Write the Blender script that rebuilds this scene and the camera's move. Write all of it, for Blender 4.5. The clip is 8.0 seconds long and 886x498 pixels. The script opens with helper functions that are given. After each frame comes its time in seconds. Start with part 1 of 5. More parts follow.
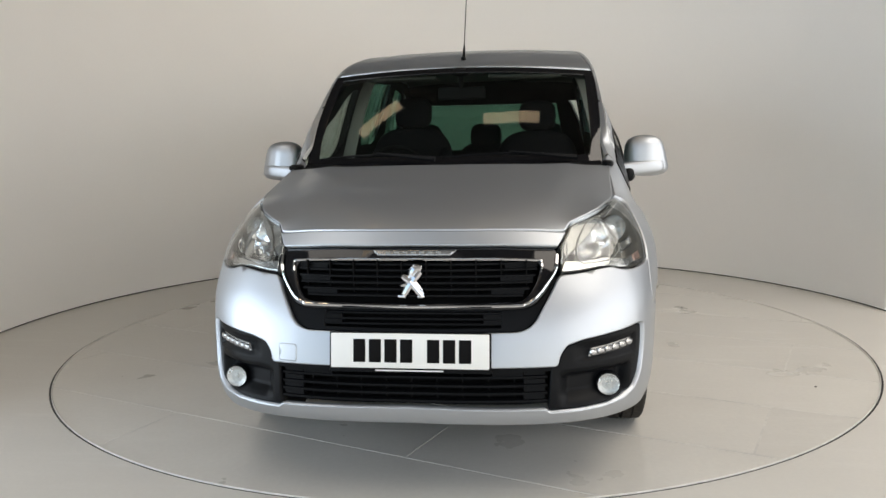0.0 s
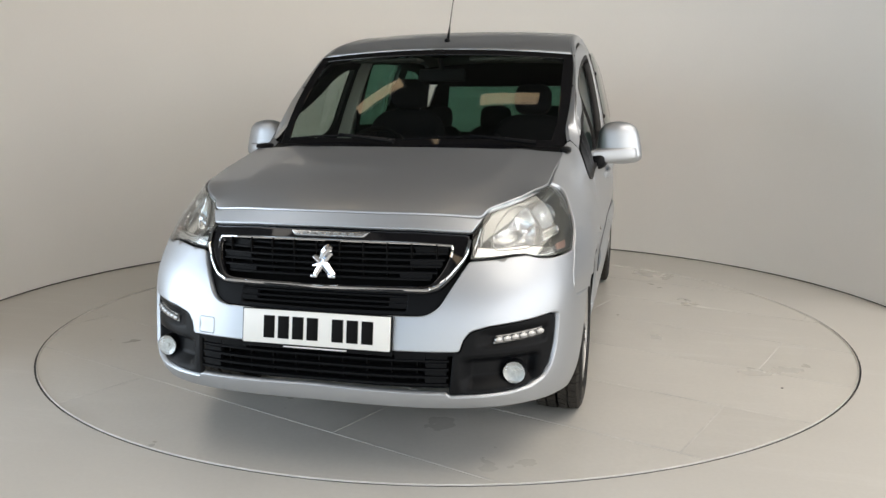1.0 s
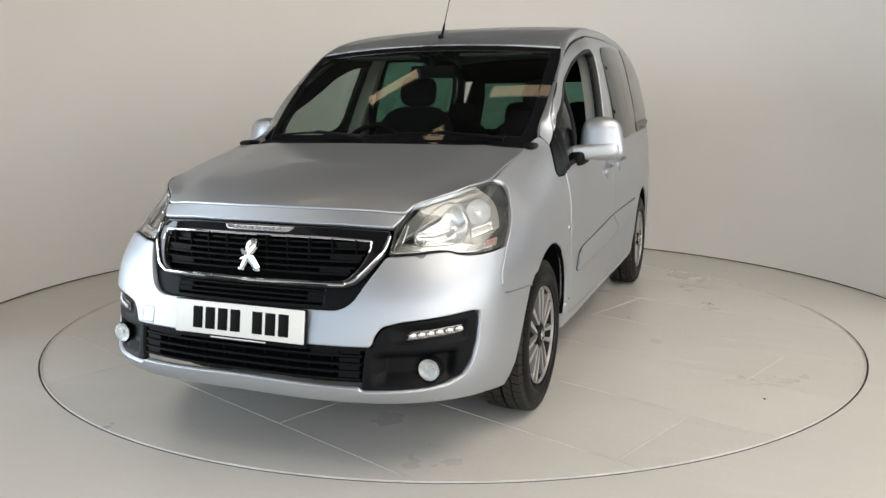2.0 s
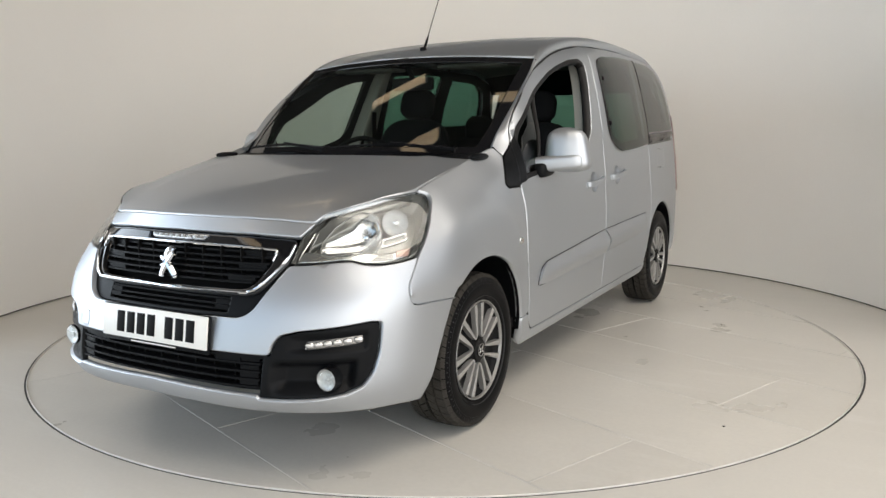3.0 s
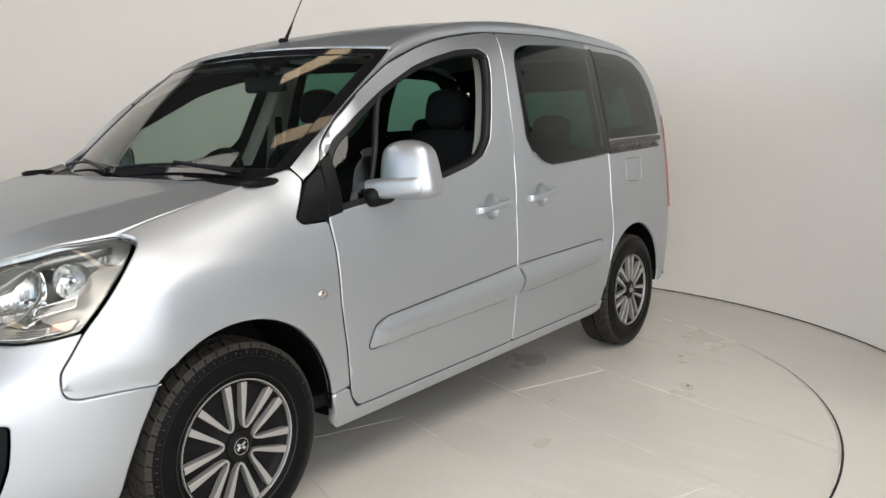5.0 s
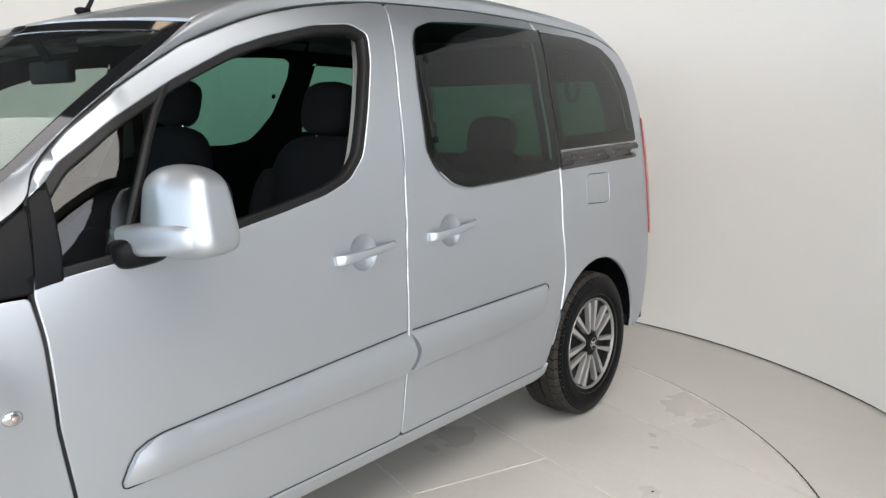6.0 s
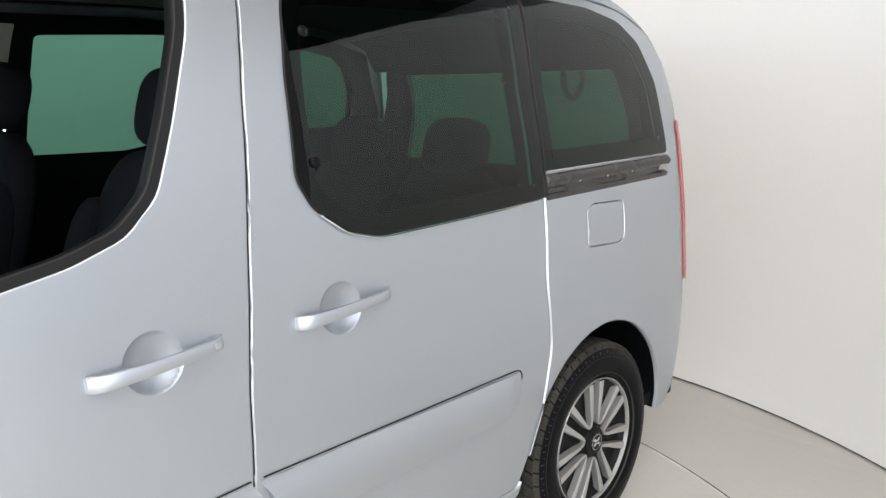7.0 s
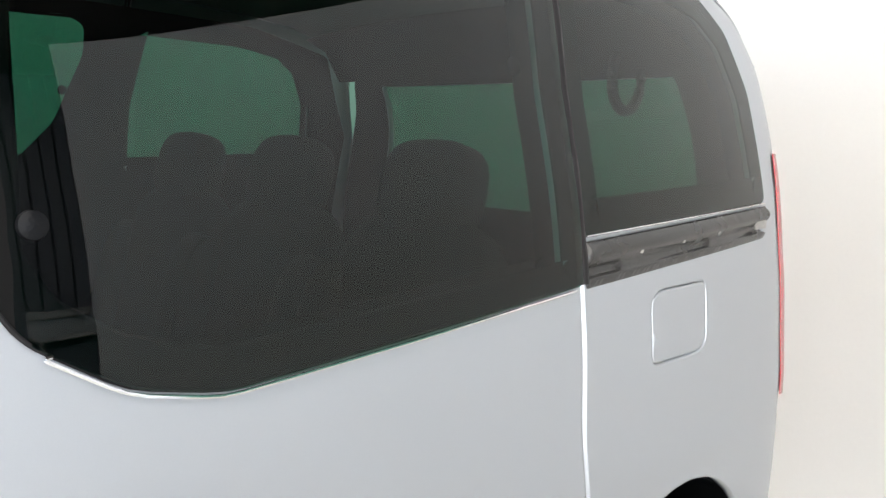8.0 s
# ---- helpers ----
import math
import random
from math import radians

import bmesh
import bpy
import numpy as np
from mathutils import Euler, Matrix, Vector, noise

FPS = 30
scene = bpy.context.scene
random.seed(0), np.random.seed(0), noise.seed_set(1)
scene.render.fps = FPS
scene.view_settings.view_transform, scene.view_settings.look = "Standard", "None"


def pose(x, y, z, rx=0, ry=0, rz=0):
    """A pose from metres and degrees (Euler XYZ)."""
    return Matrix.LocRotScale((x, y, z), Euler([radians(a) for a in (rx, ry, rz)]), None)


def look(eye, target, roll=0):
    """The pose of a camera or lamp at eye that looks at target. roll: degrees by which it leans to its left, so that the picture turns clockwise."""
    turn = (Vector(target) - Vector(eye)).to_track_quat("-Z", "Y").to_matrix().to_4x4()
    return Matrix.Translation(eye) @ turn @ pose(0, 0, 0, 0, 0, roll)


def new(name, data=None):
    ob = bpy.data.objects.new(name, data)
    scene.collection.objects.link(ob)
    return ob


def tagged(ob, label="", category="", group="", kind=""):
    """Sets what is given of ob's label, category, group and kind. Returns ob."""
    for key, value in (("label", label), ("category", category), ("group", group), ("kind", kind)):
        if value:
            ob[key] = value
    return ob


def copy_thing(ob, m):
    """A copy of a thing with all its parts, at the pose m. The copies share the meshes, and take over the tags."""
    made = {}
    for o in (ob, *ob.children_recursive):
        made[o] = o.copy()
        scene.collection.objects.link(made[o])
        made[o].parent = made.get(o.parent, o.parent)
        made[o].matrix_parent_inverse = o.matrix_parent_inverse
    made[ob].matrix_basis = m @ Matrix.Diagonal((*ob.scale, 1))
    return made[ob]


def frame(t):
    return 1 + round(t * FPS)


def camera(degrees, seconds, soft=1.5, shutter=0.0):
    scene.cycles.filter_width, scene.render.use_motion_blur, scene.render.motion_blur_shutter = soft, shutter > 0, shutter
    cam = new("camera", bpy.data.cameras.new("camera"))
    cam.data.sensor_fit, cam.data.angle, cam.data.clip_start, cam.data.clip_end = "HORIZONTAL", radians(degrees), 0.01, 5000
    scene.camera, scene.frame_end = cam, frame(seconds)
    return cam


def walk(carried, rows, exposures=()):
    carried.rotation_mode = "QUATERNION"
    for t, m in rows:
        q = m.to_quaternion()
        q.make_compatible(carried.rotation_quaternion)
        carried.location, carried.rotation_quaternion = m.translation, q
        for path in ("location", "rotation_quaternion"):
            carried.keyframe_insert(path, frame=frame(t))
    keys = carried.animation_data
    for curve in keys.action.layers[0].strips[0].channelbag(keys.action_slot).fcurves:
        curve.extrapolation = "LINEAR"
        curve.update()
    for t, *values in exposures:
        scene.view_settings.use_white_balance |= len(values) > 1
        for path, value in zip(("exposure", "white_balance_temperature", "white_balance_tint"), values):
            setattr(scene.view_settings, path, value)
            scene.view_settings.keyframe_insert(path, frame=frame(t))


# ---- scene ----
import itertools
from mathutils.geometry import delaunay_2d_cdt

cam = camera(58.4, 8.0)
PATH = [
    (0, (0.447, -2.446, 1.2), (0.186, -0.483, 0.921), -1.1),
    (0.5, (0.706, -2.41, 1.202), (0.341, -0.465, 0.912), -0.8),
    (1, (1.021, -2.359, 1.213), (0.553, -0.443, 0.884), 0.2),
    (1.5, (1.33, -2.278, 1.209), (0.733, -0.399, 0.87), -0.1),
    (2.8, (2.113, -1.9, 1.181), (1.178, -0.157, 0.88), -0.3),
    (3, (2.232, -1.831, 1.174), (1.254, -0.111, 0.884), -0.5),
    (3.5, (2.5, -1.634, 1.162), (1.418, 0.027, 0.891), -0.5),
    (4, (2.729, -1.407, 1.162), (1.555, 0.191, 0.894), -0.6),
    (4.5, (2.765, -0.981, 1.145), (1.562, 0.593, 0.867), -1.1),
    (4.7, (2.735, -0.782, 1.188), (1.537, 0.793, 0.9), -1.2),
    (5.8, (2.509, 0.418, 1.266), (1.257, 1.944, 0.939), 0.2),
    (6, (2.443, 0.645, 1.293), (1.197, 2.174, 0.964), -0.2),
    (6.2, (2.391, 0.863, 1.308), (1.150, 2.390, 0.950), 0.1),
    (6.5, (2.278, 1.186, 1.327), (1.003, 2.678, 0.946), 0.3),
    (6.7, (2.215, 1.374, 1.331), (0.901, 2.832, 0.946), 0.4),
    (7, (2.056, 1.65, 1.333), (0.713, 3.088, 0.975), 0.3),
    (7.2, (1.955, 1.831, 1.335), (0.597, 3.259, 0.990), 1.2),
    (7.4, (1.835, 1.994, 1.305), (0.466, 3.416, 0.982), 2.0),
    (7.5, (1.758, 2.07, 1.286), (0.392, 3.502, 0.993), 1.8),
    (7.6, (1.713, 2.148, 1.303), (0.332, 3.565, 1.012), 2.4),
    (7.8, (1.595, 2.278, 1.320), (0.211, 3.695, 1.040), 2.2),
    (8, (1.46, 2.393, 1.297), (0.098, 3.831, 1.021), 1.7),
]
walk(cam, [(t, look(eye, target, roll)) for t, eye, target, roll in PATH], [(0, -0.12, 6550, 10), (3.5, 0.0, 6550, 10), (4.7, 0.10, 6450, 10), (6.0, 0.46, 6100, 10), (6.5, 0.58, 6050, 10), (7.0, 0.68, 6050, 10), (7.5, 0.73, 6100, 10), (8.0, 1.03, 6100, 10)])

# ---- light ----
world = bpy.data.worlds.new("world")
scene.world = world
world.use_nodes = True
sky = world.node_tree.nodes.new("ShaderNodeTexSky")
sky.sky_type, sky.sun_disc, sky.sun_elevation, sky.sun_rotation = "NISHITA", False, radians(35), radians(160)
world.node_tree.links.new(sky.outputs[0], world.node_tree.nodes["Background"].inputs[0])
world.node_tree.nodes["Background"].inputs[1].default_value = 0.12


def area(name, eye, target, w, h, power, colour):
    d = bpy.data.lights.new(name, "AREA")
    d.shape, d.size, d.size_y, d.energy, d.color = "RECTANGLE", w, h, power, colour
    ob = new(name, d)
    ob.matrix_world = look(eye, target)
    return ob


# Daylight through the glazed front and the open sides of the hall, with added overhead fill; the strip lamps come
# further down.
area("south_front_daylight", (0.0, -7.3, 2.15), (0.0, 0, 2.15), 13.4, 4.1, 120, (0.58, 0.79, 1.0))
area("east_side_daylight", (6.05, -2.55, 2.15), (0, -2.55, 2.15), 9.3, 4.1, 310, (1.0, 0.96, 0.92))
area("west_side_daylight", (-6.95, -3.3, 2.15), (0, -3.3, 2.15), 7.8, 4.1, 480, (0.80, 0.90, 1.0))
# Three overhead panels added to brighten floor, walls and car; the ceiling has no rooflight.
area("overhead_fill", (0.0, -4.9, 4.34), (0.0, -4.8, 0), 12.4, 4.4, 40, (1.0, 0.94, 0.87))
area("overhead_fill", (3.6, 0.6, 4.36), (3.6, 0.6, 0), 3.0, 5.0, 190, (1.0, 0.92, 0.82))
area("overhead_fill", (-2.6, -0.9, 4.36), (-2.6, -0.9, 0), 1.8, 3.4, 45, (1.0, 0.94, 0.87))
scene.view_settings.exposure = 0.0


# ---- materials ----
def material(name, colour, rough=0.5, metal=0.0, coat=0.0, grain=0.0, scale=40.0, bump=0.0, stain=0.0, stain_scale=2.0, spec=0.5, vary=0.0):
    """A surface with fine grain and broad stains, both small changes of one real colour."""
    m = bpy.data.materials.new(name)
    m.use_nodes = True
    nt = m.node_tree
    b = nt.nodes["Principled BSDF"]
    b.inputs["Base Color"].default_value = (*colour, 1)
    b.inputs["Roughness"].default_value, b.inputs["Metallic"].default_value = rough, metal
    b.inputs["Specular IOR Level"].default_value = spec
    b.inputs["Coat Weight"].default_value, b.inputs["Coat Roughness"].default_value = coat, 0.04
    if grain or stain or bump:
        co = nt.nodes.new("ShaderNodeTexCoord")
        n1, n2 = nt.nodes.new("ShaderNodeTexNoise"), nt.nodes.new("ShaderNodeTexNoise")
        n1.inputs["Scale"].default_value, n1.inputs["Detail"].default_value = scale, 4
        n2.inputs["Scale"].default_value, n2.inputs["Detail"].default_value = stain_scale, 5
        for n in (n1, n2):
            nt.links.new(co.outputs["Object"], n.inputs["Vector"])
        sums = []
        for n, k in ((n1, grain), (n2, stain)):
            r = nt.nodes.new("ShaderNodeMapRange")
            r.inputs[1].default_value, r.inputs[2].default_value = 0.15, 0.85
            r.inputs[3].default_value, r.inputs[4].default_value = 1 - k, 1 + k
            nt.links.new(n.outputs[0], r.inputs[0])
            sums.append(r)
        mul = nt.nodes.new("ShaderNodeMath")
        mul.operation = "MULTIPLY"
        nt.links.new(sums[0].outputs[0], mul.inputs[0])
        nt.links.new(sums[1].outputs[0], mul.inputs[1])
        hsv = nt.nodes.new("ShaderNodeHueSaturation")
        hsv.inputs["Color"].default_value = (*colour, 1)
        nt.links.new(mul.outputs[0], hsv.inputs["Value"])
        if vary:
            info, r2, m2 = nt.nodes.new("ShaderNodeObjectInfo"), nt.nodes.new("ShaderNodeMapRange"), nt.nodes.new("ShaderNodeMath")
            r2.inputs[3].default_value, r2.inputs[4].default_value = 1 - vary, 1 + vary
            m2.operation = "MULTIPLY"
            nt.links.new(info.outputs["Random"], r2.inputs[0])
            nt.links.new(r2.outputs[0], m2.inputs[0])
            nt.links.new(mul.outputs[0], m2.inputs[1])
            nt.links.new(m2.outputs[0], hsv.inputs["Value"])
        nt.links.new(hsv.outputs[0], b.inputs["Base Color"])
        rr = nt.nodes.new("ShaderNodeMapRange")
        rr.inputs[1].default_value, rr.inputs[2].default_value = 0.1, 0.9
        rr.inputs[3].default_value, rr.inputs[4].default_value = max(rough - 0.4 * stain - 0.02, 0.02), min(rough + 0.4 * stain + 0.02, 1)
        nt.links.new(n2.outputs[0], rr.inputs[0])
        nt.links.new(rr.outputs[0], b.inputs["Roughness"])
        if bump:
            bp = nt.nodes.new("ShaderNodeBump")
            bp.inputs["Strength"].default_value, bp.inputs["Distance"].default_value = 1.0, bump
            nt.links.new(n1.outputs[0], bp.inputs["Height"])
            nt.links.new(bp.outputs[0], b.inputs["Normal"])
    return m


def glass(name, tint, glint=0.058, rough=0.0):
    """A thin tinted pane: what passes is tinted, what is mirrored is not."""
    m = bpy.data.materials.new(name)
    m.use_nodes = True
    nt = m.node_tree
    nt.nodes.remove(nt.nodes["Principled BSDF"])
    mix, lw = nt.nodes.new("ShaderNodeMixShader"), nt.nodes.new("ShaderNodeLayerWeight")
    tr, gl = nt.nodes.new("ShaderNodeBsdfTransparent"), nt.nodes.new("ShaderNodeBsdfGlossy")
    power, fr = nt.nodes.new("ShaderNodeMath"), nt.nodes.new("ShaderNodeMapRange")
    lw.inputs[0].default_value, gl.inputs["Roughness"].default_value = 0.5, rough
    power.operation, power.inputs[1].default_value = "POWER", 5.0
    fr.inputs[3].default_value, fr.inputs[4].default_value = glint, 1.0
    nt.links.new(lw.outputs["Facing"], power.inputs[0])
    nt.links.new(power.outputs[0], fr.inputs[0])
    tr.inputs[0].default_value, gl.inputs[0].default_value = (*tint, 1), (1, 1, 1, 1)
    nt.links.new(fr.outputs[0], mix.inputs[0])
    nt.links.new(tr.outputs[0], mix.inputs[1])
    nt.links.new(gl.outputs[0], mix.inputs[2])
    nt.links.new(mix.outputs[0], nt.nodes["Material Output"].inputs[0])
    return m


def glow(name, colour, strength):
    m = material(name, (0.8, 0.8, 0.8), 0.4)
    b = m.node_tree.nodes["Principled BSDF"]
    b.inputs["Emission Color"].default_value, b.inputs["Emission Strength"].default_value = (*colour, 1), strength
    return m


PAINT = material("silver_paint", (0.475, 0.502, 0.537), 0.45, 0.88, 0.35, grain=0.02, scale=900, stain=0.015, stain_scale=1.3)
BLACK = material("black_plastic", (0.006, 0.0065, 0.0075), 0.34, spec=0.09, grain=0.15, scale=300, bump=0.0004, stain=0.08, stain_scale=9)
GLOSS = material("gloss_black", (0.006, 0.006, 0.007), 0.04)
RUBBER = material("rubber", (0.022, 0.022, 0.023), 0.7, grain=0.2, scale=120, stain=0.2, stain_scale=6)
TREAD = material("dusty_tread", (0.040, 0.037, 0.033), 0.8, spec=0.1, grain=0.3, scale=60, stain=0.35, stain_scale=7)
TYRE = material("tyre_rubber", (0.0045, 0.0045, 0.005), 0.42, spec=0.07, grain=0.2, scale=90, stain=0.3, stain_scale=5)
RAILM = material("rail_plastic", (0.022, 0.021, 0.020), 0.26, grain=0.1, scale=120, stain=0.1, stain_scale=14)
# Black rubber of the seals; also paints shade in gaps and the pit.
SEAL_AND_SHADE = material("seal_rubber_and_gap_shade", (0.006, 0.006, 0.0065), 0.5, spec=0.3)
CHROME = material("chrome", (0.82, 0.83, 0.85), 0.07, 1.0)
ALLOY = material("machined_silver", (0.42, 0.415, 0.405), 0.36, 0.6, grain=0.05, scale=200, stain=0.04, stain_scale=8)
WHEELBLACK = material("wheel_black", (0.006, 0.006, 0.0065), 0.5, spec=0.14, grain=0.2, scale=200, stain=0.15, stain_scale=12)
WINDSCREEN = glass("windscreen_glass", (0.62, 0.70, 0.66))
DOORGLASS = glass("door_glass", (0.10, 0.155, 0.13), 0.045)
PRIVACY = glass("privacy_glass", (0.112, 0.262, 0.20), 0.041)
CLEAR = glass("lamp_glass", (0.93, 0.95, 0.95))
FABRIC = material("seat_fabric", (0.007, 0.0075, 0.009), 0.9, spec=0.15, grain=0.3, scale=400, bump=0.0008, stain=0.1, stain_scale=8)
DASH = material("dash_plastic", (0.005, 0.005, 0.0055), 0.6, spec=0.12, grain=0.2, scale=300, bump=0.0004)
TRIMGREY = material("pillar_trim", (0.40, 0.385, 0.36), 0.7, grain=0.06, scale=200)
LINING = material("headlining", (0.16, 0.155, 0.145), 0.9, grain=0.08, scale=300)
# Near-black of grit and hidden parts; also paints shade inside openings.
DARKIN = material("grit_and_cavity_shade", (0.003, 0.003, 0.003), 0.9, spec=0.1)
WHITE = material("plate_white", (0.82, 0.82, 0.79), 0.35, grain=0.01, scale=80)
INK = material("ink", (0.004, 0.004, 0.004), 0.6, spec=0.1)
RED = material("red_lens", (0.42, 0.012, 0.02), 0.12, coat=1.0)
ORANGE = material("amber_lens", (0.50, 0.33, 0.28), 0.22, 0.6, 1.0, grain=0.35, scale=140)
LEDM = material("led_lens", (0.44, 0.445, 0.45), 0.2, 0.85, 0.6, grain=0.5, scale=160)
REFLECT = material("reflector", (0.70, 0.705, 0.71), 0.14, 1.0)
LAMPSILVER = material("lamp_silvering", (0.66, 0.66, 0.655), 0.22, 0.95, grain=0.05, scale=300)
FOGSILVER = material("fog_reflector", (0.60, 0.60, 0.59), 0.36, 0.6, grain=0.3, scale=90)
LAMPGREY = material("lamp_bezel", (0.30, 0.297, 0.285), 0.25, 0.7, grain=0.05, scale=90)


# ---- geometry helpers ----
def mesh_object(name, verts, faces, mat, parent=None, label="", smooth=True):
    me = bpy.data.meshes.new(name)
    me.from_pydata([tuple(v) for v in verts], [], faces)
    me.materials.append(mat)
    me.update()
    if smooth:
        me.shade_smooth()
    ob = new(name, me)
    if parent is not None:
        ob.parent = parent
    if label:
        ob["label"] = label
    return ob


def part(name, bm, mat, parent, label="", smooth=True):
    me = bpy.data.meshes.new(name)
    bmesh.ops.recalc_face_normals(bm, faces=bm.faces[:])
    bm.to_mesh(me)
    bm.free()
    me.materials.append(mat)
    if smooth:
        me.shade_smooth()
        me.set_sharp_from_angle(angle=radians(38))
    ob = new(name, me)
    if parent is not None:
        ob.parent = parent
    if label:
        ob["label"] = label
    return ob


def empty(name, label, category, group="", at=(0, 0, 0)):
    ob = new(name)
    ob.location = at
    return tagged(ob, label, category, group)


def box(bm, a, b, bevel=0.0, m=None, segments=2):
    """A box from corner a to corner b, with rounded edges."""
    geom = bmesh.ops.create_cube(bm, size=1)["verts"]
    for v in geom:
        v.co = Vector([a[i] + (v.co[i] + 0.5) * (b[i] - a[i]) for i in range(3)])
    if bevel:
        edges = list({e for v in geom for e in v.link_edges})
        out = bmesh.ops.bevel(bm, geom=edges, offset=bevel, segments=segments, profile=0.5, affect="EDGES")
        geom = list({v for v in geom if v.is_valid} | set(out["verts"]))
    if m is not None:
        bmesh.ops.transform(bm, matrix=m, verts=geom)
    return geom


def lathe(bm, profile, steps=32, m=None, closed=False):
    """Turns a profile of (radius, height) about z."""
    rings = []
    for r, h in profile:
        rings.append([bm.verts.new((r * math.cos(2 * math.pi * k / steps), r * math.sin(2 * math.pi * k / steps), h)) for k in range(steps)])
    pairs = list(zip(rings, rings[1:])) + ([(rings[-1], rings[0])] if closed else [])
    for a, b in pairs:
        for k in range(steps):
            bm.faces.new((a[k], a[(k + 1) % steps], b[(k + 1) % steps], b[k]))
    if m is not None:
        bmesh.ops.transform(bm, matrix=m, verts=[v for r in rings for v in r])
    return rings


def tube(bm, path, r, sides=8, flat=1.0, closed=False):
    """A round bar along a path of points."""
    path = [Vector(p) for p in path]
    rings = []
    n = len(path)
    for i, p in enumerate(path):
        d = (path[(i + 1) % n] - path[i - 1]) if closed else (path[min(i + 1, n - 1)] - path[max(i - 1, 0)])
        d.normalize()
        side_way = d.cross(Vector((0, 0, 1)))
        if side_way.length < 0.05:
            side_way = d.cross(Vector((1, 0, 0)))
        side_way.normalize()
        up = side_way.cross(d)
        rr = r[i] if isinstance(r, (list, tuple)) else r
        rings.append([bm.verts.new(p + rr * (math.cos(a) * side_way * flat + math.sin(a) * up)) for a in [2 * math.pi * k / sides for k in range(sides)]])
    for i in range(n if closed else n - 1):
        a, b = rings[i], rings[(i + 1) % n]
        for k in range(sides):
            bm.faces.new((a[k], a[(k + 1) % sides], b[(k + 1) % sides], b[k]))
    if not closed:
        bm.faces.new(rings[0][::-1])
        bm.faces.new(rings[-1])
    return rings


def catmull(pts, per=8):
    """A smooth line through the points."""
    pts = [Vector(p) for p in pts]
    out = []
    for i in range(len(pts) - 1):
        a, b, c, d = pts[max(i - 1, 0)], pts[i], pts[i + 1], pts[min(i + 2, len(pts) - 1)]
        for k in range(per):
            t = k / per
            out.append(0.5 * ((2 * b) + (c - a) * t + (2 * a - 5 * b + 4 * c - d) * t * t + (3 * b - a - 3 * c + d) * t ** 3))
    return out + [pts[-1]]


def blob(bm, centre, half, power=3.0, u=20, v=12, m=None):
    """A rounded block: a ball pulled towards a box."""
    verts = []
    f = lambda c: math.copysign(abs(c) ** (2 / power), c)
    for j in range(1, v):
        lat = math.pi * (j / v - 0.5)
        verts.append([bm.verts.new((centre[0] + half[0] * f(math.cos(lat)) * f(math.cos(2 * math.pi * i / u)), centre[1] + half[1] * f(math.cos(lat)) * f(math.sin(2 * math.pi * i / u)), centre[2] + half[2] * f(math.sin(lat)))) for i in range(u)])
    lo, hi = bm.verts.new((centre[0], centre[1], centre[2] - half[2])), bm.verts.new((centre[0], centre[1], centre[2] + half[2]))
    for a, b in zip(verts, verts[1:]):
        for i in range(u):
            bm.faces.new((a[i], a[(i + 1) % u], b[(i + 1) % u], b[i]))
    for i in range(u):
        bm.faces.new((verts[0][(i + 1) % u], verts[0][i], lo))
        bm.faces.new((verts[-1][i], verts[-1][(i + 1) % u], hi))
    if m is not None:
        bmesh.ops.transform(bm, matrix=m, verts=[w for r in verts for w in r] + [lo, hi])


def inside(p, poly):
    x, y = p
    hit = False
    for (x0, y0), (x1, y1) in zip(poly, poly[1:] + poly[:1]):
        if (y0 > y) != (y1 > y) and x < (x1 - x0) * (y - y0) / (y1 - y0) + x0:
            hit = not hit
    return hit


def offset(poly, d):
    """The outline moved inwards by d (it runs anticlockwise)."""
    out = []
    n = len(poly)
    for i in range(n):
        p, a, b = Vector(poly[i]), Vector(poly[i - 1]), Vector(poly[(i + 1) % n])
        e, g = (p - a).normalized(), (b - p).normalized()
        n0, n1 = Vector((-e.y, e.x)), Vector((-g.y, g.x))
        m = n0 + n1
        if m.length < 0.2:
            m = n0
        m.normalize()
        k = d / max(m.dot(n0), 0.45)
        out.append(tuple(p + m * k))
    return out


def anticlockwise(poly):
    s = sum(a[0] * b[1] - b[0] * a[1] for a, b in zip(poly, poly[1:] + poly[:1]))
    return list(poly) if s > 0 else list(poly)[::-1]


def rounded(poly, r, step):
    """Fillets the corners of an outline and cuts its long edges into steps."""
    n, out = len(poly), []
    for i in range(n):
        p, a, b = Vector(poly[i]), Vector(poly[i - 1]), Vector(poly[(i + 1) % n])
        da, db = (a - p), (b - p)
        k = min(r, 0.45 * da.length, 0.45 * db.length)
        if k > 0.001:
            s, e = p + da.normalized() * k, p + db.normalized() * k
            sharp = da.angle(db, 0)
            seg = 2 if sharp > 2.7 else 5
            out += [tuple((1 - t) ** 2 * s + 2 * t * (1 - t) * p + t * t * e) for t in [j / seg for j in range(seg + 1)]]
        else:
            out.append(tuple(p))
    dense = []
    for a, b in zip(out, out[1:] + out[:1]):
        a, b = Vector(a), Vector(b)
        c = max(1, int((b - a).length / step))
        dense += [tuple(a + (b - a) * j / c) for j in range(c) if (b - a).length > 1e-5]
    return dense


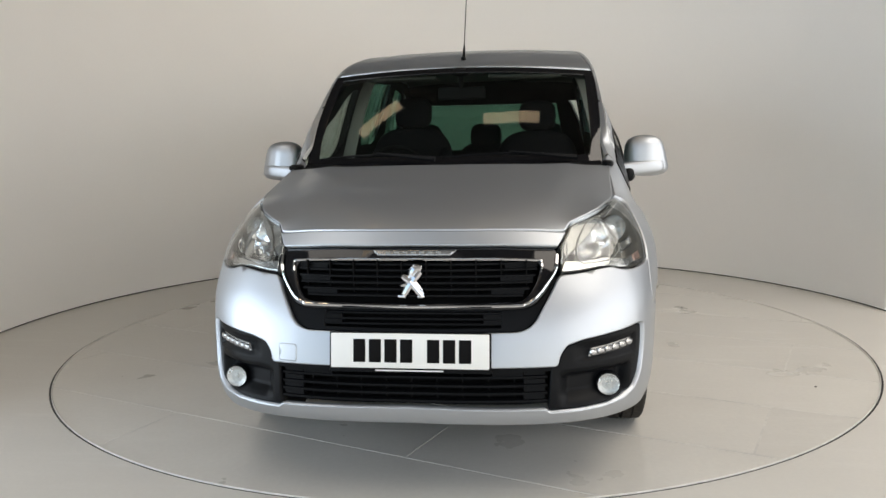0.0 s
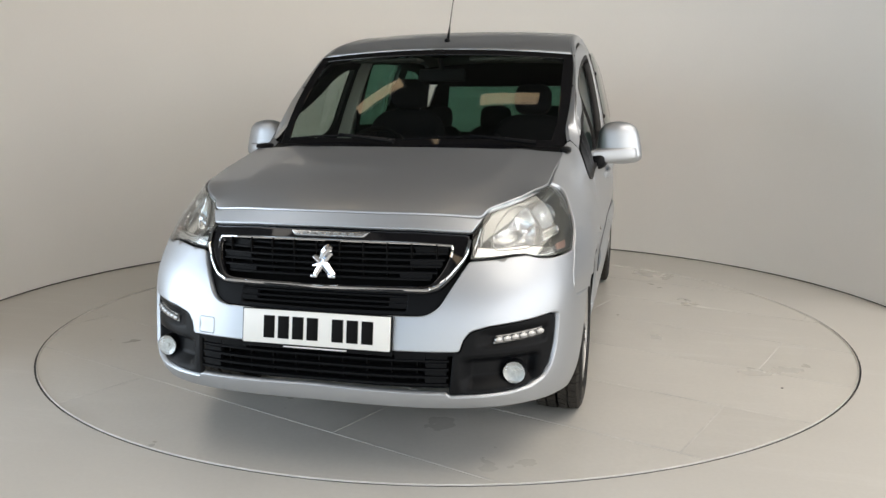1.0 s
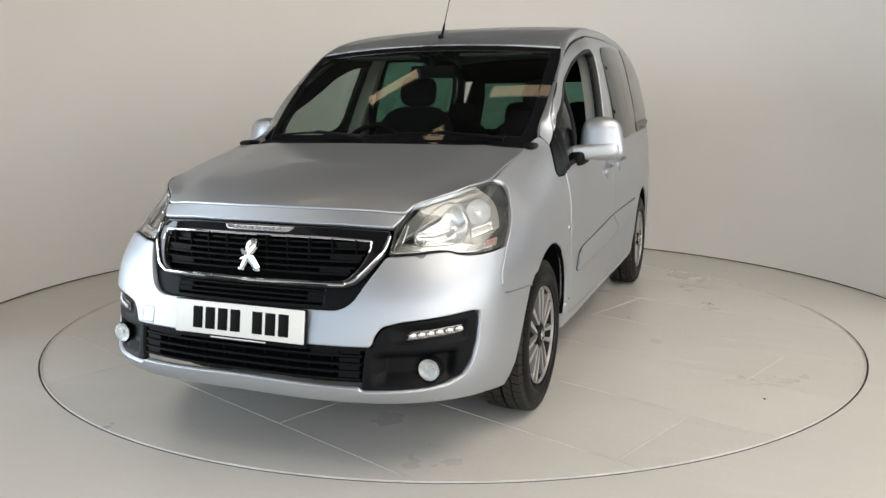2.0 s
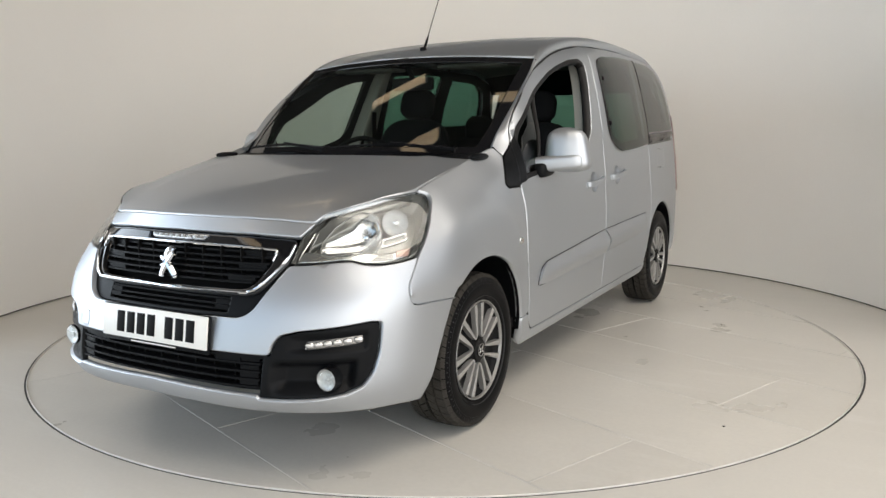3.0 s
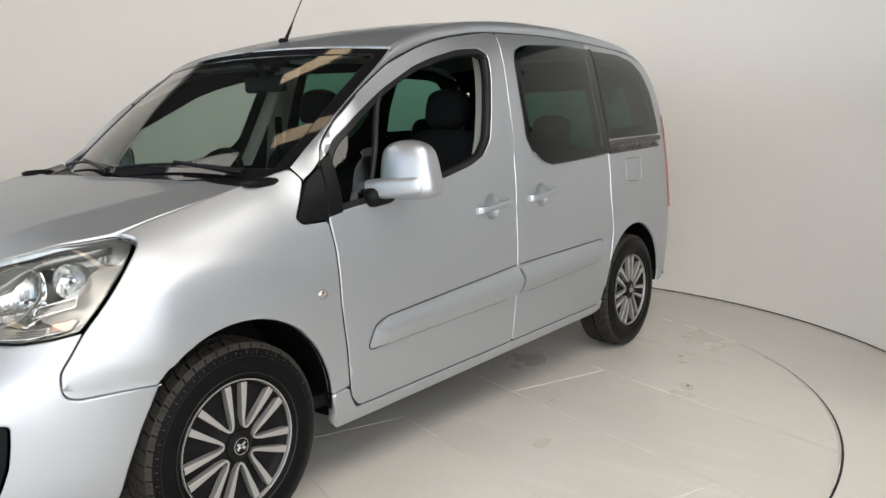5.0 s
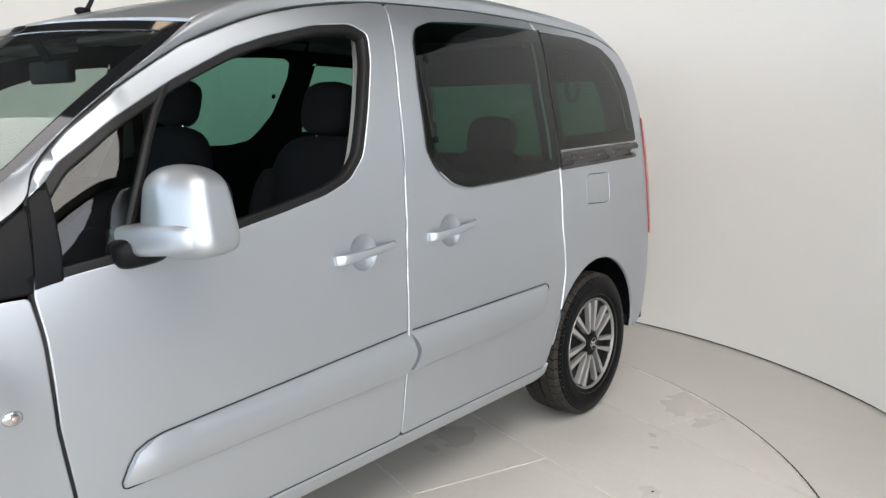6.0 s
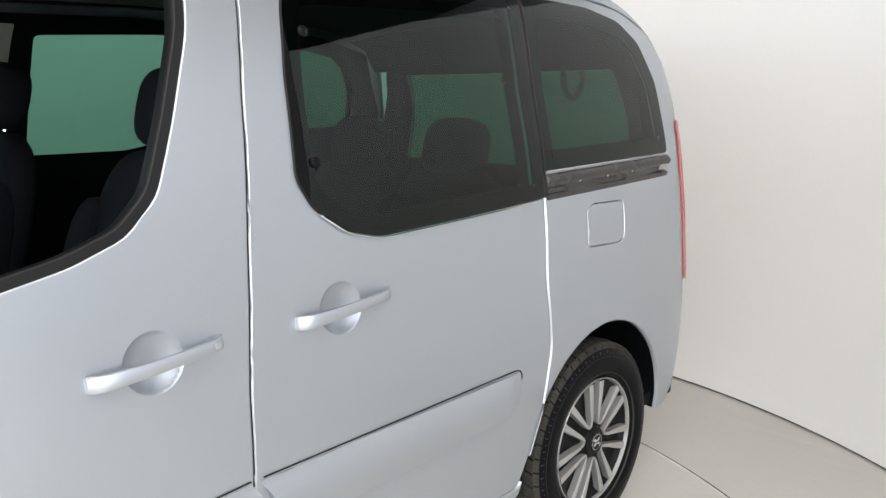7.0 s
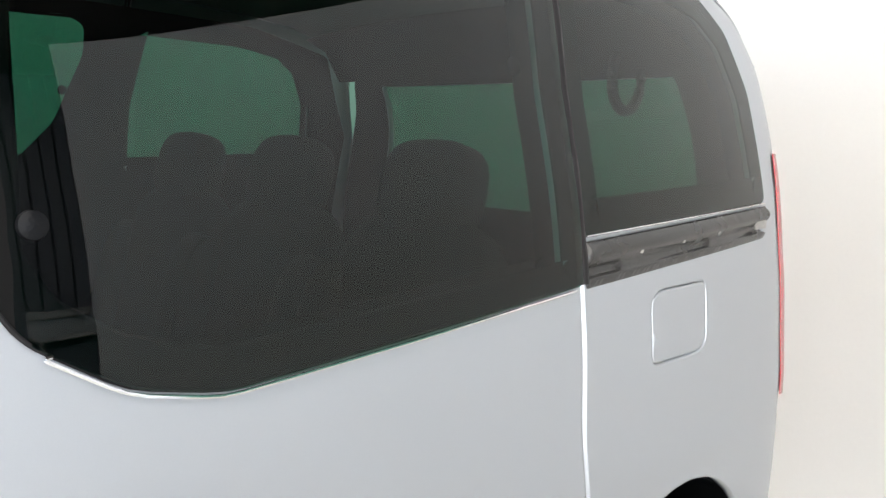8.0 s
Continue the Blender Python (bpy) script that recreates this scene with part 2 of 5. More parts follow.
def panel(name, outline, fn, mat, parent, holes=(), step=0.05, depth=0.014, gap=0.002, corner=0.015, out=(1, 0, 0), mirror=False, label="", extra=(), lip=0.004, sharp=False):
    """A sheet with an outline and holes in its own two coordinates, laid on the surface fn, with turned-in edges."""
    loops = [offset(rounded(anticlockwise(outline), corner, step * 0.6), gap)]
    for h in holes:
        loops.append(rounded(anticlockwise(h), corner, step * 0.6))
    pts, edges = [], []
    for loop in loops:
        base = len(pts)
        pts += loop
        edges += [(base + i, base + (i + 1) % len(loop)) for i in range(len(loop))]
    border = len(pts)
    rims = [offset(loops[0], lip)] + [offset(h, -lip) for h in loops[1:]]
    ok = lambda p: inside(p, loops[0]) and not any(inside(p, h) for h in loops[1:])
    for rim in rims:
        pts += [p for p in rim if ok(p)]
    lo, hi = np.min(loops[0], 0), np.max(loops[0], 0)
    edge_pts, fine = np.array(pts), np.array(list(extra))
    for i in range(int((hi[0] - lo[0]) / step) + 2):
        for j in range(int((hi[1] - lo[1]) / step) + 2):
            p = (lo[0] + (i + 0.5 * (j % 2)) * step, lo[1] + j * step)
            if ok(p) and ((edge_pts - p) ** 2).sum(1).min() > (0.4 * step) ** 2 and not (len(fine) and ((fine - p) ** 2).sum(1).min() < (0.35 * step) ** 2):
                pts.append(p)
    pts += [p for p in extra if ok(p)]
    vs, _, fs, ov, _, _ = delaunay_2d_cdt([Vector(p) for p in pts], edges, [], 0, 1e-6)
    tris = [f for f in fs if ok(tuple((vs[f[0]] + vs[f[1]] + vs[f[2]]) / 3))]
    e, out = 2e-3, Vector(out)
    verts, normals = [], []
    for v in vs:
        p, du, dv = Vector(fn(*v)), Vector(fn(v[0] + e, v[1])) - Vector(fn(v[0] - e, v[1])), Vector(fn(v[0], v[1] + e)) - Vector(fn(v[0], v[1] - e))
        n = du.cross(dv)
        n = n.normalized() if n.length > 1e-12 else out.copy()
        if n.dot(out) < 0:
            n.negate()
        verts.append(p)
        normals.append(n)
    turn = lambda f: (vs[f[1]] - vs[f[0]]).cross(vs[f[2]] - vs[f[0]])
    tris = [tuple(f) if turn(f) > 0 else tuple(f)[::-1] for f in tris]
    way = sum((verts[b] - verts[a]).cross(verts[c] - verts[a]).dot(out) for a, b, c in tris)
    faces = [f if way > 0 else f[::-1] for f in tris]
    back = {i: k for k, some in enumerate(ov) for i in some}
    rim_edges, base = [], 0
    for n_loop, loop in enumerate(loops):
        for i in range(len(loop)):
            p, q = back.get(base + i), back.get(base + (i + 1) % len(loop))
            if p is not None and q is not None and p != q:
                rim_edges.append((p, q) if (n_loop == 0) == (way > 0) else (q, p))
        base += len(loop)
    low = {}
    if depth:
        for a, b in rim_edges:
            for k in (a, b):
                if k not in low:
                    low[k] = len(verts)
                    verts.append(verts[k] - normals[k] * depth)
            faces.append((b, a, low[a], low[b]))
    if mirror:
        verts = [Vector((-v.x, v.y, v.z)) for v in verts]
        faces = [f[::-1] for f in faces]
    ob = mesh_object(name, verts, faces, mat, parent, label)
    if sharp:
        ob.data.set_sharp_from_angle(angle=radians(40))
    return ob


# ---- the shape of the car: front at y = 0, length along +y ----
def spline(xs, ys):
    """Smooth monotone curve through a few control values."""
    xs, ys = np.array(xs, float), np.array(ys, float)
    h, d = np.diff(xs), np.diff(ys) / np.diff(xs)
    m = np.r_[d[0], (d[:-1] + d[1:]) / 2, d[-1]]
    m[1:-1][d[:-1] * d[1:] <= 0] = 0
    for i in range(len(d)):
        if d[i] == 0:
            m[i] = m[i + 1] = 0
        else:
            a, b = m[i] / d[i], m[i + 1] / d[i]
            if a * a + b * b > 9:
                t = 3 / np.sqrt(a * a + b * b)
                m[i], m[i + 1] = t * a * d[i], t * b * d[i]
    def f(x):
        x = min(max(x, xs[0]), xs[-1])
        i = min(max(int(np.searchsorted(xs, x)) - 1, 0), len(h) - 1)
        t = (x - xs[i]) / h[i]
        return float((1 + 2 * t) * (1 - t) ** 2 * ys[i] + t * (1 - t) ** 2 * h[i] * m[i] + t * t * (3 - 2 * t) * ys[i + 1] + t * t * (t - 1) * h[i] * m[i + 1])
    return f
side_x = spline([.14, .20, .26, .32, .45, .60, .75, .90, 1.0, 1.07, 1.22, 1.40, 1.473, 1.53, 1.60, 1.66, 1.72], [.76, .80, .828, .842, .852, .857, .856, .845, .836, .826, .805, .764, .744, .727, .704, .680, .650])
cant_z = spline([1.2, 1.5, 1.8, 2.0, 2.5, 3.2, 3.8, 4.1, 4.25], [1.25, 1.40, 1.54, 1.60, 1.67, 1.69, 1.68, 1.63, 1.53])
taper = spline([1.2, 1.6, 3.2, 3.7, 4.0, 4.12, 4.23, 4.30], [0.992, 1, 1, .991, .978, .968, .943, .90])
nose_y = spline([.2, .27, .31, .33, .45, .56, .60, .65, .72, .79, .834, .89], [.10, .035, .012, .012, .03, .055, .07, .09, .12, .150, .173, .20])
nose_n = spline([.5, .6, .74, .82, .88], [3, 3, 2.5, 2.2, 2.0])
shoulder = spline([.3, .65, 1.08, 1.3, 1.5], [.88, .965, 1.07, 1.12, 1.2])
def wing_x(y, z):
    """Half width of the front wing: rolls in towards the bonnet's edge."""
    zs = shoulder(max(y, .65))
    t = min(max((z - .62) / max(zs - .62, .05), 0), 1.25)
    return side_x(min(z, .62)) - (0.857 - .705) * t ** 3.4
def side(y, z):
    x = side_x(z) * taper(y)
    if y < 2.4 and z > 1.08:
        a, b = min((2.4 - y) / 0.8, 1), min((z - 1.08) / 0.32, 1)
        x -= 0.06 * a * a * (3 - 2 * a) * b * b * (3 - 2 * b)
    if y > 1.6:
        x -= .06 * math.exp(-max(cant_z(y) - z, 0) / .035)
    if y < 1.6:
        w = wing_x(y, z)
        k = min(max((y - 1.15) / .45, 0), 1)
        k = k * k * (3 - 2 * k)
        x = w * (1 - k) + x * k if z > .62 else x
    flare = min(max((.615 - math.hypot(y - .925, z - .31)) / .055, 0), 1) * min(max((.44 - abs(y - .925)) / .22, 0), 1)
    x += .016 * flare * flare * (3 - 2 * flare)
    if y < .75:
        b = .75 - nose_y(z)
        n = nose_n(z)
        x *= max(1 - min((.75 - y) / b, 1) ** n, 0) ** (1 / n)
    return x
def nose(x, z):
    """y of the front at x, z."""
    a = wing_x(.66, z) if z > .62 else side_x(z)
    n = nose_n(z)
    return .75 - (.75 - nose_y(z)) * max(1 - min(abs(x) / a, 1) ** n, 0) ** (1 / n)


# ---- the hall, the cove wall and the turntable ----
FLOOR = material("painted_floor", (0.575, 0.555, 0.512), 0.32, grain=0.03, scale=60, bump=0.0002, stain=0.06, stain_scale=1.6)
BOARD = material("turntable_board", (0.595, 0.573, 0.525), 0.29, grain=0.04, scale=50, bump=0.0002, stain=0.075, stain_scale=1.9, vary=0.03)
WALLM = material("cove_paint", (0.90, 0.88, 0.85), 0.62, grain=0.01, scale=80, stain=0.03, stain_scale=0.8)
STEEL = material("ring_steel", (0.36, 0.35, 0.33), 0.4, 0.6, grain=0.2, scale=60, stain=0.3, stain_scale=8)
# Pale tone of the worn edge band; puts the light on its rim into the colour.
EDGE = material("edge_lit_tone", (0.70, 0.68, 0.64), 0.45, grain=0.15, scale=40, stain=0.25, stain_scale=6)
FILLER = material("joint_filler", (0.605, 0.588, 0.548), 0.45, grain=0.12, scale=40, stain=0.3, stain_scale=3.5)
CLAD = material("grey_cladding", (0.36, 0.37, 0.38), 0.5, grain=0.1, scale=30, stain=0.15, stain_scale=1.0)
DARKCLAD = material("dark_cladding", (0.13, 0.14, 0.155), 0.5, grain=0.1, scale=30, stain=0.15, stain_scale=1.0)
CEIL = material("hall_ceiling", (0.06, 0.055, 0.048), 0.8, grain=0.05, scale=20, stain=0.1, stain_scale=0.7)



def scuffed(m, turn, amount):
    """Long faint rubbed streaks and broad worn patches over a painted floor."""
    nt = m.node_tree
    b = nt.nodes["Principled BSDF"]
    old = b.inputs["Base Color"].links[0].from_socket
    co, mp = nt.nodes.new("ShaderNodeTexCoord"), nt.nodes.new("ShaderNodeMapping")
    mp.inputs["Rotation"].default_value = (0, 0, radians(turn))
    mp.inputs["Scale"].default_value = (0.9, 7.0, 1)
    nt.links.new(co.outputs["Object"], mp.inputs["Vector"])
    n, broad = nt.nodes.new("ShaderNodeTexNoise"), nt.nodes.new("ShaderNodeTexNoise")
    n.inputs["Scale"].default_value, n.inputs["Detail"].default_value, n.inputs["Roughness"].default_value = 1.6, 8, 0.72
    broad.inputs["Scale"].default_value, broad.inputs["Detail"].default_value = 0.9, 6
    nt.links.new(mp.outputs[0], n.inputs["Vector"])
    nt.links.new(co.outputs["Object"], broad.inputs["Vector"])
    r, q, mul = nt.nodes.new("ShaderNodeMapRange"), nt.nodes.new("ShaderNodeMapRange"), nt.nodes.new("ShaderNodeMath")
    r.inputs[1].default_value, r.inputs[2].default_value = 0.52, 0.74
    q.inputs[1].default_value, q.inputs[2].default_value = 0.42, 0.62
    mul.operation = "MULTIPLY"
    nt.links.new(n.outputs[0], r.inputs[0])
    nt.links.new(broad.outputs[0], q.inputs[0])
    nt.links.new(r.outputs[0], mul.inputs[0])
    nt.links.new(q.outputs[0], mul.inputs[1])
    k = nt.nodes.new("ShaderNodeMath")
    k.operation, k.inputs[1].default_value = "MULTIPLY", amount
    nt.links.new(mul.outputs[0], k.inputs[0])
    mix = nt.nodes.new("ShaderNodeMixRGB")
    mix.inputs[2].default_value = (0.74, 0.73, 0.70, 1)
    nt.links.new(k.outputs[0], mix.inputs[0])
    nt.links.new(old, mix.inputs[1])
    nt.links.new(mix.outputs[0], b.inputs["Base Color"])


scuffed(BOARD, 24, 0.40)
scuffed(FLOOR, -8, 0.35)
RING_X, RING_Y, RING_R = -0.076, 2.236, 2.243
WALL_X, WALL_Y, WALL_R = -0.15, 2.32, 2.91

# Floor: one sheet with a round pit for the turntable.
bm = bmesh.new()
inner = [bm.verts.new((RING_X + (RING_R + 0.013) * math.cos(a), RING_Y + (RING_R + 0.013) * math.sin(a), 0)) for a in [2 * math.pi * k / 160 for k in range(160)]]
outer = [bm.verts.new((RING_X + 14 * math.cos(a), RING_Y + 14 * math.sin(a), 0)) for a in [2 * math.pi * k / 160 for k in range(160)]]
for k in range(160):
    j = (k + 1) % 160
    bm.faces.new((inner[k], outer[k], outer[j], inner[j]))
tagged(part("floor", bm, FLOOR, None, smooth=False), "warm grey painted concrete hall floor", "floor", kind="structure")
# The pit is coloured black to paint the shade down in the gap.
bm = bmesh.new()
lathe(bm, [(0.0001, -0.12), (RING_R + 0.013, -0.12), (RING_R + 0.013, -0.001)], 160, pose(RING_X, RING_Y, 0))
tagged(part("floor_pit", bm, SEAL_AND_SHADE, None, smooth=False), "pit under the round turntable, coloured black for its shade", "floor", kind="structure")

turntable = empty("turntable", "round car turntable of pale boards set flush in the floor", "turntable", at=(RING_X, RING_Y, 0))
ROW, LENGTH, TURNED = 0.585, 2.36, radians(-20.5)
along, across = Vector((math.cos(TURNED), math.sin(TURNED))), Vector((-math.sin(TURNED), math.cos(TURNED)))
circle = [(RING_R * math.cos(2 * math.pi * k / 200), RING_R * math.sin(2 * math.pi * k / 200)) for k in range(200)]


def clip_rect(poly, rect):
    """The part of a convex outline within a rectangle."""
    a0, b0, a1, b1 = rect
    for axis, limit, sign in ((0, a0, 1), (0, a1, -1), (1, b0, 1), (1, b1, -1)):
        out = []
        for p, q in zip(poly, poly[1:] + poly[:1]):
            dp, dq = sign * (p[axis] - limit), sign * (q[axis] - limit)
            if dp >= 0:
                out.append(p)
            if dp * dq < 0:
                t = dp / (dp - dq)
                out.append((p[0] + t * (q[0] - p[0]), p[1] + t * (q[1] - p[1])))
        poly = out
        if not poly:
            break
    return poly


ring_v = Vector((RING_X, RING_Y))
for row in range(-9, 12):
    b0 = 0.329 + row * ROW - ring_v.dot(across)
    shift = 0.958 if row % 2 else -0.222
    for k in range(-4, 4):
        a0 = shift + k * LENGTH - ring_v.dot(along)
        poly = clip_rect(circle, (a0 + 0.0012, b0 + 0.0012, a0 + LENGTH - 0.0012, b0 + ROW - 0.0012))
        if len(poly) < 3:
            continue
        bm = bmesh.new()
        lift = 0.0003 * ((row * 7 + k * 3) % 4)
        top = [bm.verts.new((p[0] * along.x + p[1] * across.x, p[0] * along.y + p[1] * across.y, -0.003 + lift)) for p in poly]
        low = [bm.verts.new((v.co.x, v.co.y, -0.03)) for v in top]
        bm.faces.new(top)
        for i in range(len(top)):
            j = (i + 1) % len(top)
            bm.faces.new((top[i], low[i], low[j], top[j]))
        part("board", bm, BOARD, turntable, smooth=False)
# Pale filler, rubbed and patchy, in the joints between the boards.
for row in range(-9, 12):
    b0 = 0.329 + row * ROW - ring_v.dot(across)
    shift = 0.958 if row % 2 else -0.222
    strips = [(-3, b0 - 0.0042, 3, b0 + 0.0042)]
    strips += [(shift + k * LENGTH - ring_v.dot(along) - 0.0045, b0 + 0.0045, shift + k * LENGTH - ring_v.dot(along) + 0.0045, b0 + ROW - 0.0045) for k in range(-4, 4)]
    for rect in strips:
        poly = clip_rect([(p[0] * 0.997, p[1] * 0.997) for p in circle], rect)
        if len(poly) < 3:
            continue
        bm = bmesh.new()
        top = [bm.verts.new((p[0] * along.x + p[1] * across.x, p[0] * along.y + p[1] * across.y, -0.0013)) for p in poly]
        low = [bm.verts.new((v.co.x, v.co.y, -0.02)) for v in top]
        bm.faces.new(top)
        for i in range(len(top)):
            j = (i + 1) % len(top)
            bm.faces.new((top[i], low[i], low[j], top[j]))
        part("joint_filler", bm, FILLER, turntable, smooth=False)
bm = bmesh.new()
lathe(bm, [(RING_R - 0.003, -0.06), (RING_R + 0.003, -0.06), (RING_R + 0.003, 0.0035), (RING_R + 0.0015, 0.0045), (RING_R - 0.003, -0.001)], 200, closed=True)
part("edge_band", bm, EDGE, turntable, "worn steel edge band, coloured pale for the light on its rim")
# Black ring added in the gap to paint its shade.
bm = bmesh.new()
lathe(bm, [(RING_R + 0.0045, -0.02), (RING_R + 0.0125, -0.02), (RING_R + 0.0125, -0.0015), (RING_R + 0.0045, -0.0015)], 200, closed=True)
part("ring_gap_shade", bm, SEAL_AND_SHADE, turntable, "black ring that paints the shade in the gap")
bm = bmesh.new()
lathe(bm, [(0.0001, -0.035), (RING_R - 0.01, -0.035), (RING_R - 0.01, -0.08), (0.0001, -0.08)], 120)
part("deck", bm, DARKIN, turntable)

rng = random.Random(4)
for k in range(15):
    a, r = rng.uniform(0, 2 * math.pi), RING_R * math.sqrt(rng.random()) * 0.97
    bm = bmesh.new()
    s = rng.uniform(0.0025, 0.0065)
    blob(bm, (0, 0, 0), (s, s * rng.uniform(0.4, 0.9), 0.0022), 2.4, 10, 6, pose(RING_X + r * math.cos(a), RING_Y + r * math.sin(a), 0.0005, 0, 0, rng.uniform(0, 180)))
    tagged(part("grit_crumb", bm, DARKIN, None), "tiny dark crumb of grit on the turntable", "grit", "grit on the turntable")

# Cove wall: a curved white wall with thickness, open towards the hall.
A0, A1 = radians(14.3), radians(218)
bm = bmesh.new()
rows = []
N = 120
for k in range(N + 1):
    a = A0 + (A1 - A0) * k / N
    c, s = math.cos(a), math.sin(a)
    rows.append([bm.verts.new((WALL_X + r * c, WALL_Y + r * s, z)) for r, z in ((WALL_R, 0.009), (WALL_R, 2.55), (WALL_R + 0.12, 2.55), (WALL_R + 0.12, 0.009))])
for a, b in zip(rows, rows[1:]):
    for i in range(4):
        bm.faces.new((a[i], b[i], b[(i + 1) % 4], a[(i + 1) % 4]))
bm.faces.new(rows[0])
bm.faces.new(rows[-1][::-1])
tagged(part("wall_cove", bm, WALLM, None), "smooth curved off-white studio wall behind the turntable", "wall", kind="structure")
# Recessed dark strip added under the wall; paints the shade of the joint.
bm = bmesh.new()
rows = []
for k in range(N + 1):
    a = A0 + (A1 - A0) * k / N
    c, s = math.cos(a), math.sin(a)
    rows.append([bm.verts.new((WALL_X + r * c, WALL_Y + r * s, z)) for r, z in ((WALL_R + 0.008, 0.0), (WALL_R + 0.008, 0.010), (WALL_R + 0.11, 0.010), (WALL_R + 0.11, 0.0))])
for a, b in zip(rows, rows[1:]):
    for i in range(4):
        bm.faces.new((a[i], b[i], b[(i + 1) % 4], a[(i + 1) % 4]))
tagged(part("wall_joint_shade", bm, RUBBER, None), "dark strip added under the curved wall to draw its shaded joint", "trim", kind="structure")


def hall_wall(name, a, b, label, mat=CLAD):
    bm = bmesh.new()
    box(bm, a, b)
    return tagged(part(name, bm, mat, None, smooth=False), label, "wall", kind="structure")


hall_wall("wall_west", (-7.2, 0.7, 0), (-7.0, 7.2, 4.4), "plain grey metal clad hall wall")
hall_wall("wall_north", (-7.2, 7.2, 0), (7.2, 7.4, 4.4), "plain grey metal clad hall wall")
hall_wall("post_south_1", (-7.2, -7.6, 0), (-6.8, -7.2, 4.4), "grey metal corner post of the hall")
hall_wall("post_south_2", (6.1, -7.6, 0), (6.5, -7.2, 4.4), "grey metal corner post of the hall")
hall_wall("ceiling", (-7.2, -7.6, 4.4), (7.2, 7.4, 4.55), "dull warm grey hall ceiling", CEIL)


def ribbed(name, y0, y1, z0, z1, label):
    """A stretch of dark ribbed metal wall along the hall's east side."""
    bm = bmesh.new()
    prof = [(y0, 0.0)]
    y = y0 + 0.02
    while y + 0.2 < y1:
        prof += [(y, 0.0), (y + 0.128, 0.0), (y + 0.130, 0.05), (y + 0.158, 0.05), (y + 0.160, 0.0)]
        y += 0.163
    prof += [(y1, 0.0)]
    rows = [[bm.verts.new((6.2 + d, yy, z0)), bm.verts.new((6.2 + d, yy, z1)), bm.verts.new((6.35, yy, z1)), bm.verts.new((6.35, yy, z0))] for yy, d in prof]
    for p, q in zip(rows, rows[1:]):
        for i in range(4):
            bm.faces.new((p[i], q[i], q[(i + 1) % 4], p[(i + 1) % 4]))
    bm.faces.new(rows[0])
    bm.faces.new(rows[-1][::-1])
    tagged(part(name, bm, DARKCLAD, None, smooth=False), label, "wall", kind="structure")


ribbed("wall_east", 2.15, 7.2, 0, 4.4, "dark grey ribbed metal hall wall")

bench = empty("workbench", "grey steel workbench with dark tools along the ribbed wall", "workbench", at=(6.0, 4.4, 0))
bm = bmesh.new()
box(bm, (-0.32, -1.3, 1.16), (0.18, 1.3, 1.20), 0.006)
part("worktop", bm, STEEL, bench)
bm = bmesh.new()
box(bm, (0.12, -1.3, 1.38), (0.19, 1.3, 1.46), 0.008)
part("back_rail", bm, STEEL, bench)
bm = bmesh.new()
box(bm, (0.15, -1.3, 1.20), (0.19, 1.3, 1.38), 0.004)
part("back_panel", bm, CLAD, bench)
for y in (-1.25, -0.1, 1.2):
    bm = bmesh.new()
    box(bm, (-0.28, y, 0.0), (-0.22, y + 0.06, 1.16), 0.004)
    part("leg", bm, STEEL, bench)
bm = bmesh.new()
box(bm, (-0.1, -1.2, 0.35), (0.16, 1.2, 1.1), 0.01)
part("cupboard", bm, DARKCLAD, bench)
bm = bmesh.new()
box(bm, (-0.2, -0.28, 1.20), (0.05, 0.02, 1.30), 0.02)
tube(bm, [(-0.1, -0.05, 1.25), (-0.1, 0.16, 1.33)], 0.03, 8)
part("grinder", bm, RUBBER, bench)
bm = bmesh.new()
box(bm, (-0.2, 0.38, 1.20), (0.06, 0.56, 1.38), 0.03)
tube(bm, [(-0.08, 0.47, 1.30), (-0.08, 0.47, 1.44)], 0.025, 8)
part("vice", bm, RUBBER, bench)

LAMPGLOW = glow("lamp_glow", (1.0, 0.70, 0.37), 2.2)


def ceiling_light(x, y):
    """A warm strip lamp: a metal tray with a glowing diffuser, hung under the ceiling."""
    ob = empty("ceiling_light", "warm white strip lamp hung under the hall ceiling", "lamp", "ceiling lamps", (x, y, 4.1))
    bm = bmesh.new()
    box(bm, (-0.44, -0.13, 0.02), (0.44, 0.13, 0.09), 0.01)
    part("tray", bm, STEEL, ob)
    bm = bmesh.new()
    box(bm, (-0.42, -0.11, 0.0), (0.42, 0.11, 0.019), 0.004)
    part("diffuser", bm, LAMPGLOW, ob)
    for sx in (-0.35, 0.35):
        bm = bmesh.new()
        tube(bm, [(sx, 0, 0.09), (sx, 0, 0.3)], 0.006, 6)
        part("rod", bm, STEEL, ob)
    return ob


first = ceiling_light(-1.5, -2.2)
for x, y, turn in ((1.5, -2.2, 0), (-0.68, 1.15, 28), (-1.55, 2.35, 28), (0.55, 2.1, 10), (1.6, 0.3, 10)):
    copy_thing(first, pose(x, y, 4.1, 0, 0, turn))


# ---- car ----
car = empty("car", "silver five-door people carrier parked on the turntable, front side window open", "car")


def S(off=0.0):
    """The side of the body, moved out by off."""
    def fn(y, z):
        e = 0.004
        p = Vector((side(y, z), y, z))
        if off:
            n = Vector((side(y + e, z) - side(y - e, z), 2 * e, 0)).cross(Vector((side(y, z + e) - side(y, z - e), 0, 2 * e)))
            n.normalize()
            if n.x < 0:
                n.negate()
            p += n * off
        return p
    return fn


# The bumper's wrap-round coordinate: length along the plan at mid height.
AREF, BREF = side_x(0.5), 0.75 - nose_y(0.5)
_ref = []
